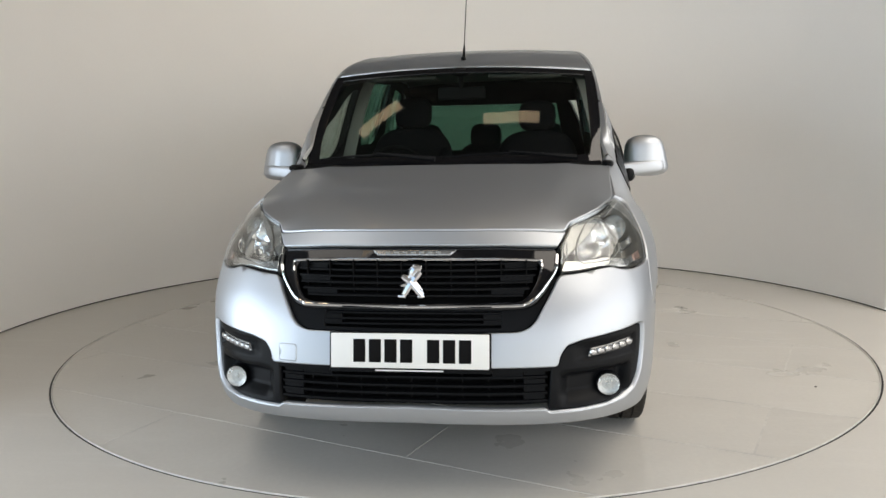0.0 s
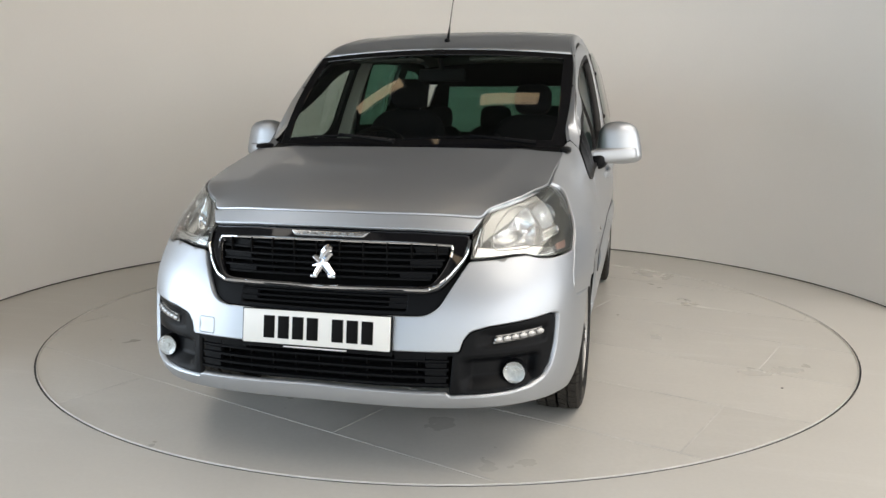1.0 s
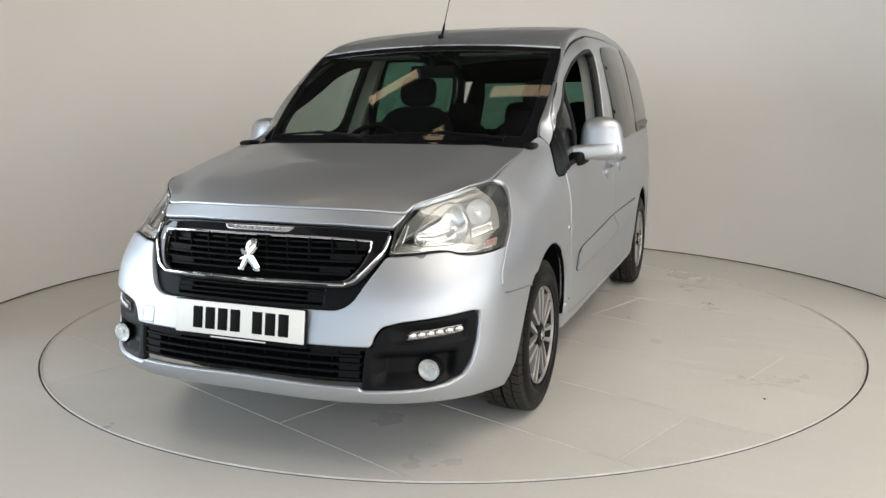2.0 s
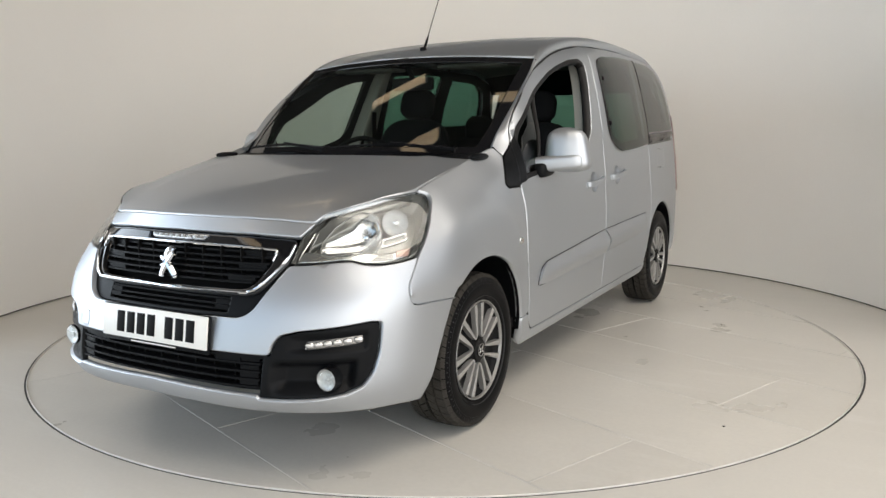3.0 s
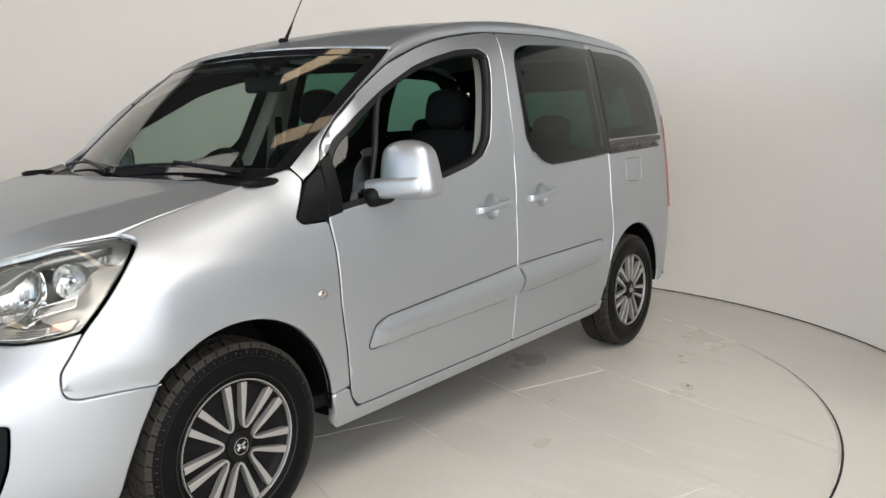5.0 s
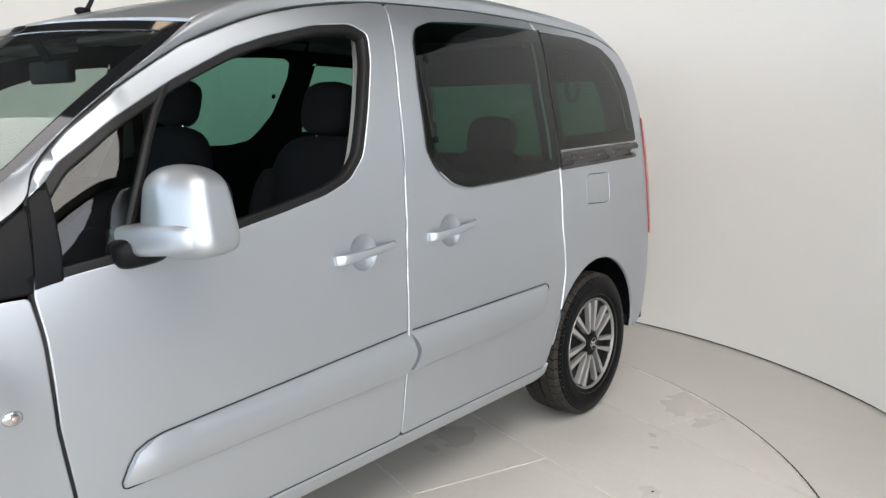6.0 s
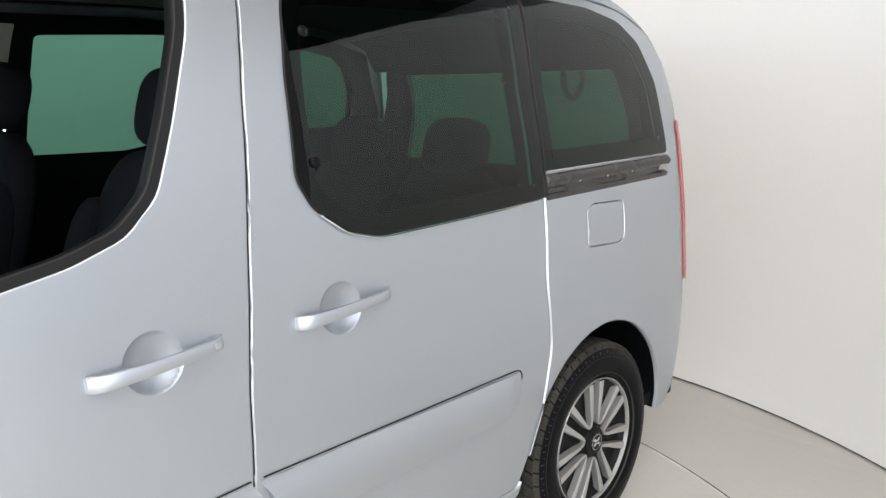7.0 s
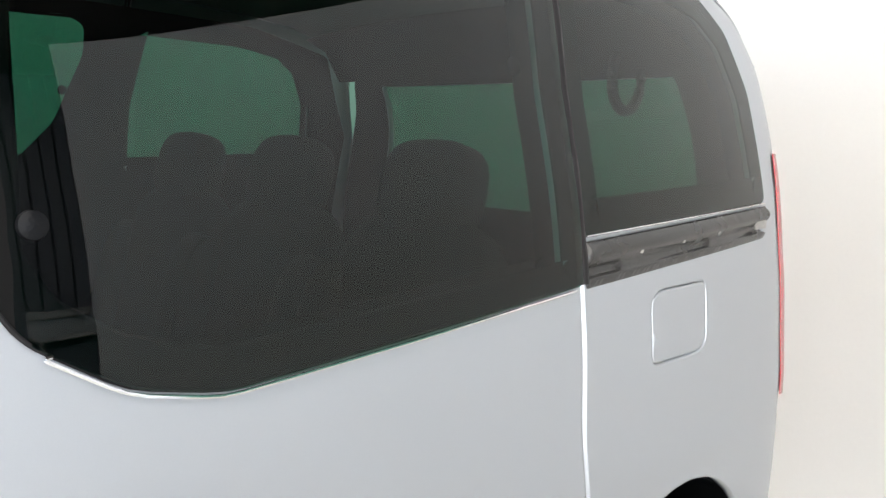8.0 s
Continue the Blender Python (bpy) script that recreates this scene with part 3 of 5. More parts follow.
for k in range(401):
    a = k / 400 * math.pi / 2
    X, Y = math.sin(a), math.cos(a)
    q = (X ** 3 + Y ** 3) ** (-1 / 3)
    _ref.append((AREF * X * q, BREF * Y * q, a))
_len = [0.0]
for p, q in zip(_ref, _ref[1:]):
    _len.append(_len[-1] + math.hypot(q[0] - p[0], q[1] - p[1]))
_ang = [p[2] for p in _ref]


def half_width(z):
    return wing_x(0.66, z) if z > 0.62 else side_x(z)


def N3(off=0.0):
    """The wrapped front of the body at u (from the middle) and height z, moved out by off."""
    def raw(u, z):
        a = float(np.interp(abs(u), _len, _ang))
        n = nose_n(z)
        X, Y = math.sin(a), math.cos(a)
        q = (X ** n + Y ** n) ** (-1 / n)
        return Vector((math.copysign(half_width(z) * X * q, u), 0.75 - (0.75 - nose_y(z)) * Y * q, z))

    def fn(u, z):
        p = raw(u, z)
        if off:
            e = 0.004
            n = (raw(u + e, z) - raw(u - e, z)).cross(raw(u, z + e) - raw(u, z - e)).normalized()
            p += n * off
        return p
    return fn


def ux(x, z):
    """u of the point of the front at x, z."""
    X = min(abs(x) / half_width(z), 0.99999)
    n = nose_n(z)
    Y = (1 - X ** n) ** (1 / n)
    return math.copysign(float(np.interp(math.atan2(X, Y), _ang, _len)), x)


def uy(y, z):
    """u of the point of the flank at y, z."""
    n = nose_n(z)
    Y = min((0.75 - y) / (0.75 - nose_y(z)), 1)
    X = (1 - max(Y, 0) ** n) ** (1 / n)
    return float(np.interp(math.atan2(X, max(Y, 0)), _ang, _len))


FX = lambda pts: [(ux(x, z), z) for x, z in pts]
FY = lambda pts: [(uy(y, z), z) for y, z in pts]
both = lambda half: half + [(-u, z) for u, z in half[::-1] if abs(u) > 1e-4]
FRONT = (0, -1, 0.12)

# Front bumper with the wide lower opening.
half = FX([(0.0, 0.262), (0.425, 0.256), (0.69, 0.25)]) + FY([(0.385, 0.243), (0.51, 0.228), (0.545, 0.31), (0.568, 0.383), (0.609, 0.478), (0.664, 0.578), (0.56, 0.583), (0.458, 0.586), (0.432, 0.596), (0.422, 0.618), (0.426, 0.66), (0.494, 0.748), (0.43, 0.738), (0.37, 0.733)]) + FX([(0.70, 0.738), (0.665, 0.75), (0.615, 0.747), (0.564, 0.741), (0.488, 0.737), (0.467, 0.70), (0.435, 0.645), (0.41, 0.60), (0.385, 0.58), (0.355, 0.570), (0.0, 0.566)])
hole_half = FX([(0.0, 0.457), (0.481, 0.455), (0.490, 0.492), (0.512, 0.521), (0.57, 0.536), (0.70, 0.550), (0.757, 0.559), (0.780, 0.553), (0.781, 0.51), (0.778, 0.45), (0.767, 0.385), (0.745, 0.340), (0.706, 0.317), (0.63, 0.307), (0.55, 0.304), (0.455, 0.305), (0.448, 0.318), (0.0, 0.327)])
TOW = (ux(-0.424, 0.5), 0.478)
panel("front_bumper", both(half), N3(), PAINT, car, [both(hole_half)], step=0.045, corner=0.012, out=FRONT, depth=0.03)
tow = [(TOW[0] - 0.036, 0.461), (TOW[0] + 0.036, 0.461), (TOW[0] + 0.036, 0.522), (TOW[0] - 0.036, 0.522)]
panel("tow_eye_cover", tow, N3(0.0012), PAINT, car, step=0.03, corner=0.014, out=FRONT, depth=0.004)

# Fog lamp surrounds, running lights and fog lamps.
trim_half = FX([(0.462, 0.452), (0.484, 0.453), (0.493, 0.489), (0.514, 0.518), (0.571, 0.533), (0.70, 0.547), (0.756, 0.556), (0.777, 0.550), (0.778, 0.51), (0.775, 0.45), (0.764, 0.387), (0.743, 0.343), (0.705, 0.321), (0.63, 0.311), (0.55, 0.308), (0.452, 0.31)])
fog_u, fog_z = ux(0.663, 0.373), 0.373


def trim_fn():
    base, deep = N3(-0.012), N3(-0.055)
    def fn(u, z):
        ends = min(max((u - ux(0.485, 0.4)) / 0.05, 0), 1) * min(max((ux(0.735, 0.4) - u) / 0.02, 0), 1)
        scoop = min(max((0.430 - z) / 0.010, 0), 1) * min(max((z - 0.318) / 0.045, 0), 1) * ends
        slot = min(max((z - 0.466) / 0.007, 0), 1) * min(max((0.521 - z) / 0.007, 0), 1) * min(max((u - ux(0.535, 0.49)) / 0.05, 0), 1) * min(max((ux(0.755, 0.49) - u) / 0.008, 0), 1)
        k = 0.95 * scoop + 0.3 * slot
        a, b = base(u, z), deep(u, z)
        return a + (b - a) * k
    return fn


for mir in (False, True):
    sx = -1 if mir else 1
    tr = panel("fog_lamp_surround", trim_half, trim_fn(), BLACK, car, step=0.009, corner=0.012, out=FRONT, mirror=mir, depth=0.02, label="textured black plastic fog lamp surround")
    fog = N3(-0.021)(fog_u, fog_z)
    nrm = (N3(0.02)(fog_u, fog_z) - N3(0)(fog_u, fog_z)).normalized()
    nrm = (nrm * 0.05 + Vector((0.0, -1, 0.03)) * 0.95).normalized()
    m = Matrix.Translation((fog.x * sx, fog.y, fog.z)) @ Vector((nrm.x * sx, nrm.y, nrm.z)).to_track_quat("Z", "Y").to_matrix().to_4x4()
    bm = bmesh.new()
    lathe(bm, [(0.0001, 0.001), (0.012, 0.003), (0.022, 0.003), (0.031, 0.006), (0.037, 0.010)], 14, m)
    fl = part("fog_lamp", bm, FOGSILVER, car, "round clear fog lamp", smooth=False)
    bm = bmesh.new()
    lathe(bm, [(0.036, 0.011), (0.033, 0.014), (0.023, 0.017), (0.0001, 0.019)], 28, m)
    part("lens", bm, CLEAR, fl)
    bm = bmesh.new()
    lathe(bm, [(0.0375, -0.004), (0.0375, 0.010), (0.0395, 0.008), (0.0395, -0.030)], 28, m)
    part("bezel", bm, BLACK, fl)
    bm = bmesh.new()
    lathe(bm, [(0.0001, 0.009), (0.007, 0.007), (0.009, 0.000)], 14, m)
    part("bulb", bm, FOGSILVER, fl)
    # Running light: a slim pod with six lamps.
    pod = FX([(0.590, 0.473), (0.60, 0.472), (0.744, 0.484), (0.746, 0.514), (0.70, 0.511), (0.598, 0.503)])
    drl = panel("running_light", pod, N3(-0.021), LAMPGREY, car, step=0.02, corner=0.006, out=FRONT, mirror=mir, depth=0.012, label="slim running light with six clear lamps")
    for k in range(6):
        x = 0.607 + (0.735 - 0.607) * k / 5
        z = 0.488 + 0.011 * k / 5
        c = N3(-0.017)(ux(x, z), z)
        bm = bmesh.new()
        blob(bm, (0, 0, 0), (0.0158, 0.008, 0.0108), 2.6, 10, 6, Matrix.Translation((c.x * sx, c.y, c.z)) @ pose(0, 0, 0, 0, 0, 38 * sx))
        part("led", bm, LEDM, drl, smooth=False)

# Lower intake: near-black back sheet that paints the shade inside, slats and uprights.
low_open = both(FX([(0.0, 0.47), (0.50, 0.47), (0.50, 0.31), (0.0, 0.315)]))
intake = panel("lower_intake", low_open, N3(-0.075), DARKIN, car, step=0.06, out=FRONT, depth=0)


def slat(name, x0, x1, z, h, deep, off, mat, parent, steps=24, tilt=0.0):
    """A bar that follows the front's curve from x0 to x1 at height z."""
    verts, faces = [], []
    for k in range(steps + 1):
        x = x0 + (x1 - x0) * k / steps
        a, b = N3(off)(ux(x, z), z), N3(off - deep)(ux(x, z), z)
        a.z = b.z = z
        verts += [a + Vector((0, 0, h / 2 - tilt)), b + Vector((0, 0, h / 2)), b - Vector((0, 0, h / 2)), a - Vector((0, 0, h / 2 + tilt))]
    for k in range(steps):
        for i in range(4):
            faces.append((4 * k + i, 4 * k + 4 + i, 4 * k + 4 + (i + 1) % 4, 4 * k + (i + 1) % 4))
    faces += [(3, 2, 1, 0), (4 * steps, 4 * steps + 1, 4 * steps + 2, 4 * steps + 3)]
    return mesh_object(name, verts, faces, mat, parent, smooth=False)


for z in (0.343, 0.368, 0.393, 0.420):
    slat("slat", -0.452, 0.452, z, 0.007, 0.03, -0.018, BLACK, intake)
slat("top_bar", -0.475, 0.475, 0.447, 0.016, 0.03, -0.012, BLACK, intake)
for sx in (-1, 1):
    for x0, x1 in ((0.375, 0.445),):
        for z in (0.356, 0.381, 0.406, 0.433):
            slat("block", sx * x0, sx * x1, z, 0.015, 0.02, -0.022, BLACK, intake, 4)
    slat("block", sx * 0.27, sx * 0.372, 0.433, 0.022, 0.02, -0.02, BLACK, intake, 4)
for k in range(9):
    x = -0.34 + 0.085 * k
    bm = bmesh.new()
    c = N3(-0.03)(ux(x, 0.39), 0.39)
    box(bm, (x - 0.002, c.y + 0.008, 0.33), (x + 0.002, c.y + 0.026, 0.455))
    part("upright", bm, INK, intake, smooth=False)

# Grille: its near-black back sheet paints the shade behind the slats.
gr_half = FX([(0.0, 0.834), (0.30, 0.831), (0.484, 0.821), (0.489, 0.78), (0.487, 0.739), (0.466, 0.70), (0.434, 0.645), (0.409, 0.60), (0.384, 0.581), (0.354, 0.571), (0.0, 0.567)])
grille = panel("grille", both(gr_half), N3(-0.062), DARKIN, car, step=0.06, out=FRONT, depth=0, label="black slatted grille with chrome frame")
ring_in = FX([(0.0, 0.798), (0.30, 0.795), (0.428, 0.785), (0.424, 0.743), (0.40, 0.695), (0.375, 0.668), (0.345, 0.660), (0.0, 0.655)])
ring_out = FX([(0.0, 0.832), (0.30, 0.829), (0.481, 0.818), (0.483, 0.77), (0.478, 0.745), (0.442, 0.69), (0.405, 0.652), (0.365, 0.641), (0.0, 0.638)])
panel("frame", both(ring_out), N3(-0.006), GLOSS, grille, [both(ring_in)], step=0.03, corner=0.02, out=FRONT, depth=0.03, gap=0.0, lip=0.006)
low_out = FX([(0.0, 0.640), (0.37, 0.643), (0.41, 0.654), (0.445, 0.69), (0.482, 0.742), (0.466, 0.70), (0.434, 0.646), (0.408, 0.601), (0.384, 0.582), (0.354, 0.572), (0.0, 0.568)])
low_in = FX([(0.0, 0.636), (0.30, 0.637), (0.30, 0.585), (0.0, 0.581)])
panel("lower_frame", both(low_out), N3(-0.018), BLACK, grille, [both(low_in)], step=0.03, corner=0.006, out=FRONT, depth=0.02, gap=0.0)
for name, pts, r in (("chrome_strip", [(0.0, 0.795), (0.30, 0.792), (0.40, 0.787), (0.428, 0.782), (0.427, 0.75)], 0.0042), ("chrome_strip", [(0.0, 0.646), (0.33, 0.649), (0.375, 0.654), (0.41, 0.672), (0.448, 0.715), (0.474, 0.755), (0.481, 0.80)], 0.0055)):
    line = [N3(0.0)(u, z) for u, z in FX(pts)]
    line = catmull(line, 6)
    line = [Vector((-p.x, p.y, p.z)) for p in line[:0:-1]] + line
    bm = bmesh.new()
    tube(bm, line, r, 8, 1.0)
    part(name, bm, CHROME, grille, "bright chrome strip")
for z, w in ((0.776, 0.42), (0.757, 0.418), (0.737, 0.412), (0.717, 0.402), (0.697, 0.392), (0.677, 0.37)):
    slat("slat", -w, w, z, 0.0065, 0.026, -0.020, BLACK, grille)
for z in (0.622, 0.604, 0.588):
    slat("slat", -0.30, 0.30, z, 0.006, 0.026, -0.024, BLACK, grille)
for k in range(10):
    x = -0.378 + 0.084 * k
    c = N3(-0.032)(ux(x, 0.72), 0.72)
    bm = bmesh.new()
    box(bm, (x - 0.002, c.y + 0.004, 0.666), (x + 0.002, c.y + 0.024, 0.79))
    part("upright", bm, INK, grille, smooth=False)
for sx in (-1, 1):
    for z in (0.767, 0.727, 0.687):
        w = {0.767: 0.42, 0.727: 0.405, 0.687: 0.375}[z]
        slat("block", sx * (w - 0.11), sx * w, z, 0.014, 0.012, -0.024, BLACK, grille, 4)
    for z in (0.613, 0.596):
        slat("block", sx * 0.24, sx * 0.30, z, 0.012, 0.02, -0.02, BLACK, grille, 4)
# Clear badge strip at the top of the frame.
badge = FX([(-0.125, 0.806), (0.125, 0.806), (0.150, 0.826), (-0.145, 0.826)])
strip = panel("badge_strip", badge, N3(0.002), LEDM, grille, step=0.03, corner=0.006, out=FRONT, depth=0.008, label="clear silver badge strip")
for k in range(7):
    x = -0.085 + 0.0285 * k
    c = N3(0.0035)(ux(x, 0.815), 0.815)
    bm = bmesh.new()
    box(bm, (x - 0.009, c.y - 0.001, 0.811), (x + 0.007, c.y + 0.004, 0.821), 0.001)
    part("letter_bar", bm, LAMPGREY, strip)
# Emblem: a plain chrome shape of two crossed strokes.
bm = bmesh.new()
c = N3(0.012)(0.0, 0.722)
for pts, r in (([(-0.026, -0.043), (-0.012, -0.02), (0.008, 0.008), (0.030, 0.034)], [0.011, 0.013, 0.014, 0.011]), ([(0.036, -0.045), (0.014, -0.018), (-0.006, 0.004), (-0.032, 0.018)], [0.012, 0.014, 0.015, 0.007]), ([(-0.004, 0.010), (0.004, 0.034), (0.018, 0.045), (0.034, 0.044)], [0.012, 0.014, 0.015, 0.009]), ([(-0.010, -0.006), (-0.036, -0.014)], [0.008, 0.004])):
    line = catmull([(c.x + a, c.y + 0.1 * b, c.z + b) for a, b in pts], 4)
    rr = list(np.interp(np.linspace(0, 1, len(line)), np.linspace(0, 1, len(r)), r))
    tube(bm, line, [float(q) for q in rr], 8)
for ft in (-0.034, 0.030):
    box(bm, (c.x + ft - 0.012, c.y - 0.006, c.z - 0.054), (c.x + ft + 0.014, c.y + 0.008, c.z - 0.044), 0.003)
part("emblem", bm, CHROME, grille, "plain chrome emblem")

# Number plate with plain bars, on a black holder.
plate_m = Matrix.Translation((0, nose_y(0.51) - 0.012, 0.512)) @ pose(0, 0, 0, -8)
bm = bmesh.new()
box(bm, (-0.262, -0.004, -0.057), (0.262, 0.004, 0.057), 0.004, plate_m)
plate = part("number_plate", bm, WHITE, car, "white number plate with black bars")
bm = bmesh.new()
box(bm, (-0.268, 0.0035, -0.072), (0.268, 0.012, 0.060), 0.003, plate_m)
part("holder", bm, BLACK, plate)
for k, x in enumerate((-0.185, -0.133, -0.081, -0.029, 0.060, 0.112, 0.164)):
    bm = bmesh.new()
    box(bm, (x - 0.0005, -0.0052, -0.038), (x + 0.040, -0.0035, 0.038), 0.001, plate_m)
    part("bar", bm, INK, plate)
bm = bmesh.new()
box(bm, (-0.112, -0.002, -0.0665), (0.112, 0.003, -0.0625), 0.0, plate_m)
part("dealer_bar", bm, WHITE, plate, smooth=False)

# Front strip above the grille and the bonnet.
strip_half = FX([(0.0, 0.838), (0.30, 0.835), (0.484, 0.825), (0.512, 0.868), (0.40, 0.880), (0.25, 0.886), (0.0, 0.889)])
panel("front_strip", both(strip_half), N3(), PAINT, car, step=0.03, corner=0.004, out=FRONT, depth=0.02)
bonnet_c = spline([0.17, 0.21, 0.31, 0.45, 0.645, 0.85, 1.08, 1.2], [0.886, 0.904, 0.937, 0.972, 1.012, 1.047, 1.084, 1.10])
bonnet_d = spline([0.17, 0.31, 0.45, 0.645, 0.85, 1.08], [0.09, 0.10, 0.065, 0.046, 0.032, 0.018])


strip_z = spline([0.0, 0.25, 0.40, 0.512], [0.889, 0.886, 0.880, 0.868])
front_y = lambda x: nose(x, strip_z(abs(x)))
skin = lambda x, y: bonnet_c(y) - bonnet_d(y) * (abs(x) / 0.7) ** 2.6 + 0.005 * math.exp(-((abs(x) - 0.40 - 0.12 * y) / 0.05) ** 2)


edge_x = spline([0.31, 0.344, 0.399, 0.459, 0.519, 0.60, 0.66, 0.80, 1.08], [0.512, 0.528, 0.586, 0.631, 0.658, 0.687, 0.699, 0.704, 0.716])
edge_lift = spline([0.30, 0.345, 0.40, 0.46, 0.52, 0.60, 0.66, 0.80], [0.0, 0.014, 0.019, 0.0155, 0.0135, 0.005, -0.003, 0.0])


def bonnet_fn(x, y):
    a = min(abs(x), 0.512)
    ye = front_y(a)
    fix = strip_z(a) - skin(a, ye)
    near = min(max((abs(x) - edge_x(y) + 0.13) / 0.13, 0), 1)
    return Vector((x, y, skin(x, y) + fix * math.exp(-max(y - ye, 0) / 0.09) + edge_lift(y) * near * near))


bh = [(x, front_y(x) + 0.001) for x in (0.0, 0.08, 0.16, 0.24, 0.32, 0.40, 0.46, 0.51)] + [ (0.526, 0.345), (0.584, 0.400), (0.629, 0.460), (0.656, 0.520), (0.685, 0.60), (0.697, 0.66), (0.702, 0.80), (0.714, 1.078), (0.50, 1.068), (0.25, 1.056), (0.0, 1.052)]
panel("bonnet", bh + [(-x, y) for x, y in bh[::-1] if x], bonnet_fn, PAINT, car, step=0.045, corner=0.01, out=(0, -0.3, 1), depth=0.02)

# Headlamps.
lamp_half = FX([(0.511, 0.872), (0.487, 0.826), (0.491, 0.743), (0.564, 0.745), (0.615, 0.751), (0.665, 0.754), (0.70, 0.742)]) + FY([(0.366, 0.735), (0.43, 0.740), (0.486, 0.750), (0.59, 0.85), (0.685, 0.938), (0.692, 0.952), (0.655, 0.963), (0.52, 0.952), (0.40, 0.922), (0.345, 0.90)])
for mir in (False, True):
    sx = -1 if mir else 1
    lamp = panel("headlamp", lamp_half, N3(-0.10), LAMPGREY, car, step=0.04, corner=0.008, out=(0.4, -1, 0.3), mirror=mir, depth=-0.09, label="clear headlamp with chrome reflectors")
    panel("lens", lamp_half, N3(-0.001), CLEAR, lamp, step=0.03, corner=0.008, out=(0.4, -1, 0.3), mirror=mir, depth=0.006)
    inner_l = offset(rounded(anticlockwise(lamp_half), 0.008, 0.02), 0.0016)
    panel("bezel", lamp_half, N3(-0.003), BLACK, lamp, [inner_l], step=0.03, corner=0.006, out=(0.4, -1, 0.3), mirror=mir, depth=0.004, gap=0.001)
    # Main reflector: a ribbed teardrop bowl that ends in a round dome.
    drop = [(0.620, 0.786), (0.634, 0.822), (0.697, 0.866), (0.778, 0.895), (0.840, 0.912), (0.885, 0.906), (0.902, 0.882), (0.893, 0.842), (0.848, 0.801), (0.79, 0.780), (0.697, 0.776), (0.635, 0.776)]
    shell, deep = N3(-0.026), N3(-0.095)

    def bowl(u, z):
        axis = 0.842 + (u - 0.82) * 0.18
        e = math.hypot(min((u - 0.83) / 0.215, 0) + max((u - 0.83) / 0.078, 0), (z - axis) / 0.066)
        k = max(1 - e * e, 0) ** 0.75
        k += 0.045 * math.sin(u * 2 * math.pi / 0.0135) * min(k * 3, 1) * (1 if z > axis - 0.004 else 0.35)
        k -= 0.16 * math.exp(-((z - axis) / 0.006) ** 2) * min(k * 2, 1)
        return shell(u, z).lerp(deep(u, z), k)

    rf = panel("reflector", drop, bowl, LAMPSILVER, lamp, step=0.0075, corner=0.012, out=(0.4, -1, 0.3), mirror=mir, depth=0.01, gap=0.0)
    panel("reflector_edge", offset(rounded(anticlockwise(drop), 0.012, 0.02), -0.0026), N3(-0.020), LAMPGREY, rf, [offset(rounded(anticlockwise(drop), 0.012, 0.02), 0.0008)], step=0.03, corner=0.002, out=(0.4, -1, 0.3), mirror=mir, depth=0.012, gap=0.0)
    for q0, q1 in ((0.535, 0.60), (0.56, 0.615)):
        bm = bmesh.new()
        tube(bm, [Vector((p.x * sx, p.y, p.z)) for p in (N3(-0.03)(q0 + (q1 - q0) * k / 6, 0.765 + 0.085 * (k / 6) ** 0.8) for k in range(7))], 0.0022, 5)
        part("bezel_line", bm, REFLECT, lamp)
    c0 = N3(-0.060)(0.832, 0.848)
    m = Matrix.Translation((c0.x * sx, c0.y, c0.z)) @ Vector((0.25 * sx, -1, 0.08)).to_track_quat("Z", "Y").to_matrix().to_4x4()
    bm = bmesh.new()
    lathe(bm, [(0.0001, 0.014), (0.009, 0.012), (0.0115, 0.004), (0.0115, -0.03)], 16, m)
    part("bulb_cap", bm, CHROME, rf)
    # Main beam: a small faceted bowl.
    c0, r = N3(-0.050)(0.998, 0.884), 0.046
    m = Matrix.Translation((c0.x * sx, c0.y, c0.z)) @ Vector((0.55 * sx, -1, 0.12)).to_track_quat("Z", "Y").to_matrix().to_4x4()
    bm = bmesh.new()
    rings = lathe(bm, [(0.0001, -0.030)] + [(r * q, -0.030 + 0.042 * q * q) for q in (0.22, 0.42, 0.6, 0.76, 0.9, 1.0)], 15, m)
    rg = random.Random(9)
    for ring in rings[1:-1]:
        for v in ring:
            v.co += Vector((rg.uniform(-1, 1), rg.uniform(-1, 1), rg.uniform(-1, 1))) * 0.0014
    hb = part("reflector", bm, LAMPSILVER, lamp, smooth=False)
    bm = bmesh.new()
    lathe(bm, [(r, 0.011), (r * 1.03, 0.014), (r * 1.05, 0.012), (r * 1.06, -0.01)], 32, m)
    part("reflector_ring", bm, LAMPGREY, hb)
    bm = bmesh.new()
    lathe(bm, [(0.0001, 0.0), (0.008, -0.002), (0.0095, -0.01), (0.0095, -0.035)], 14, m)
    part("bulb_cap", bm, CHROME, hb)
    # Framed recess between the main beam and the indicator.
    rec = [(0.872, 0.797), (0.888, 0.826), (1.010, 0.842), (0.998, 0.815)]
    fr = panel("recess_frame", rec, N3(-0.024), REFLECT, lamp, [offset(anticlockwise(rec), 0.005)], step=0.03, corner=0.004, out=(0.4, -1, 0.3), mirror=mir, depth=0.015, gap=0.0)
    panel("recess", rec, N3(-0.034), LAMPGREY, fr, step=0.03, corner=0.004, out=(0.4, -1, 0.3), mirror=mir, depth=0)
    low_s = FX([(0.50, 0.752), (0.564, 0.753), (0.64, 0.760), (0.70, 0.748)]) + FY([(0.38, 0.745), (0.47, 0.756), (0.50, 0.785), (0.40, 0.775)]) + FX([(0.66, 0.790), (0.58, 0.785), (0.51, 0.79)])
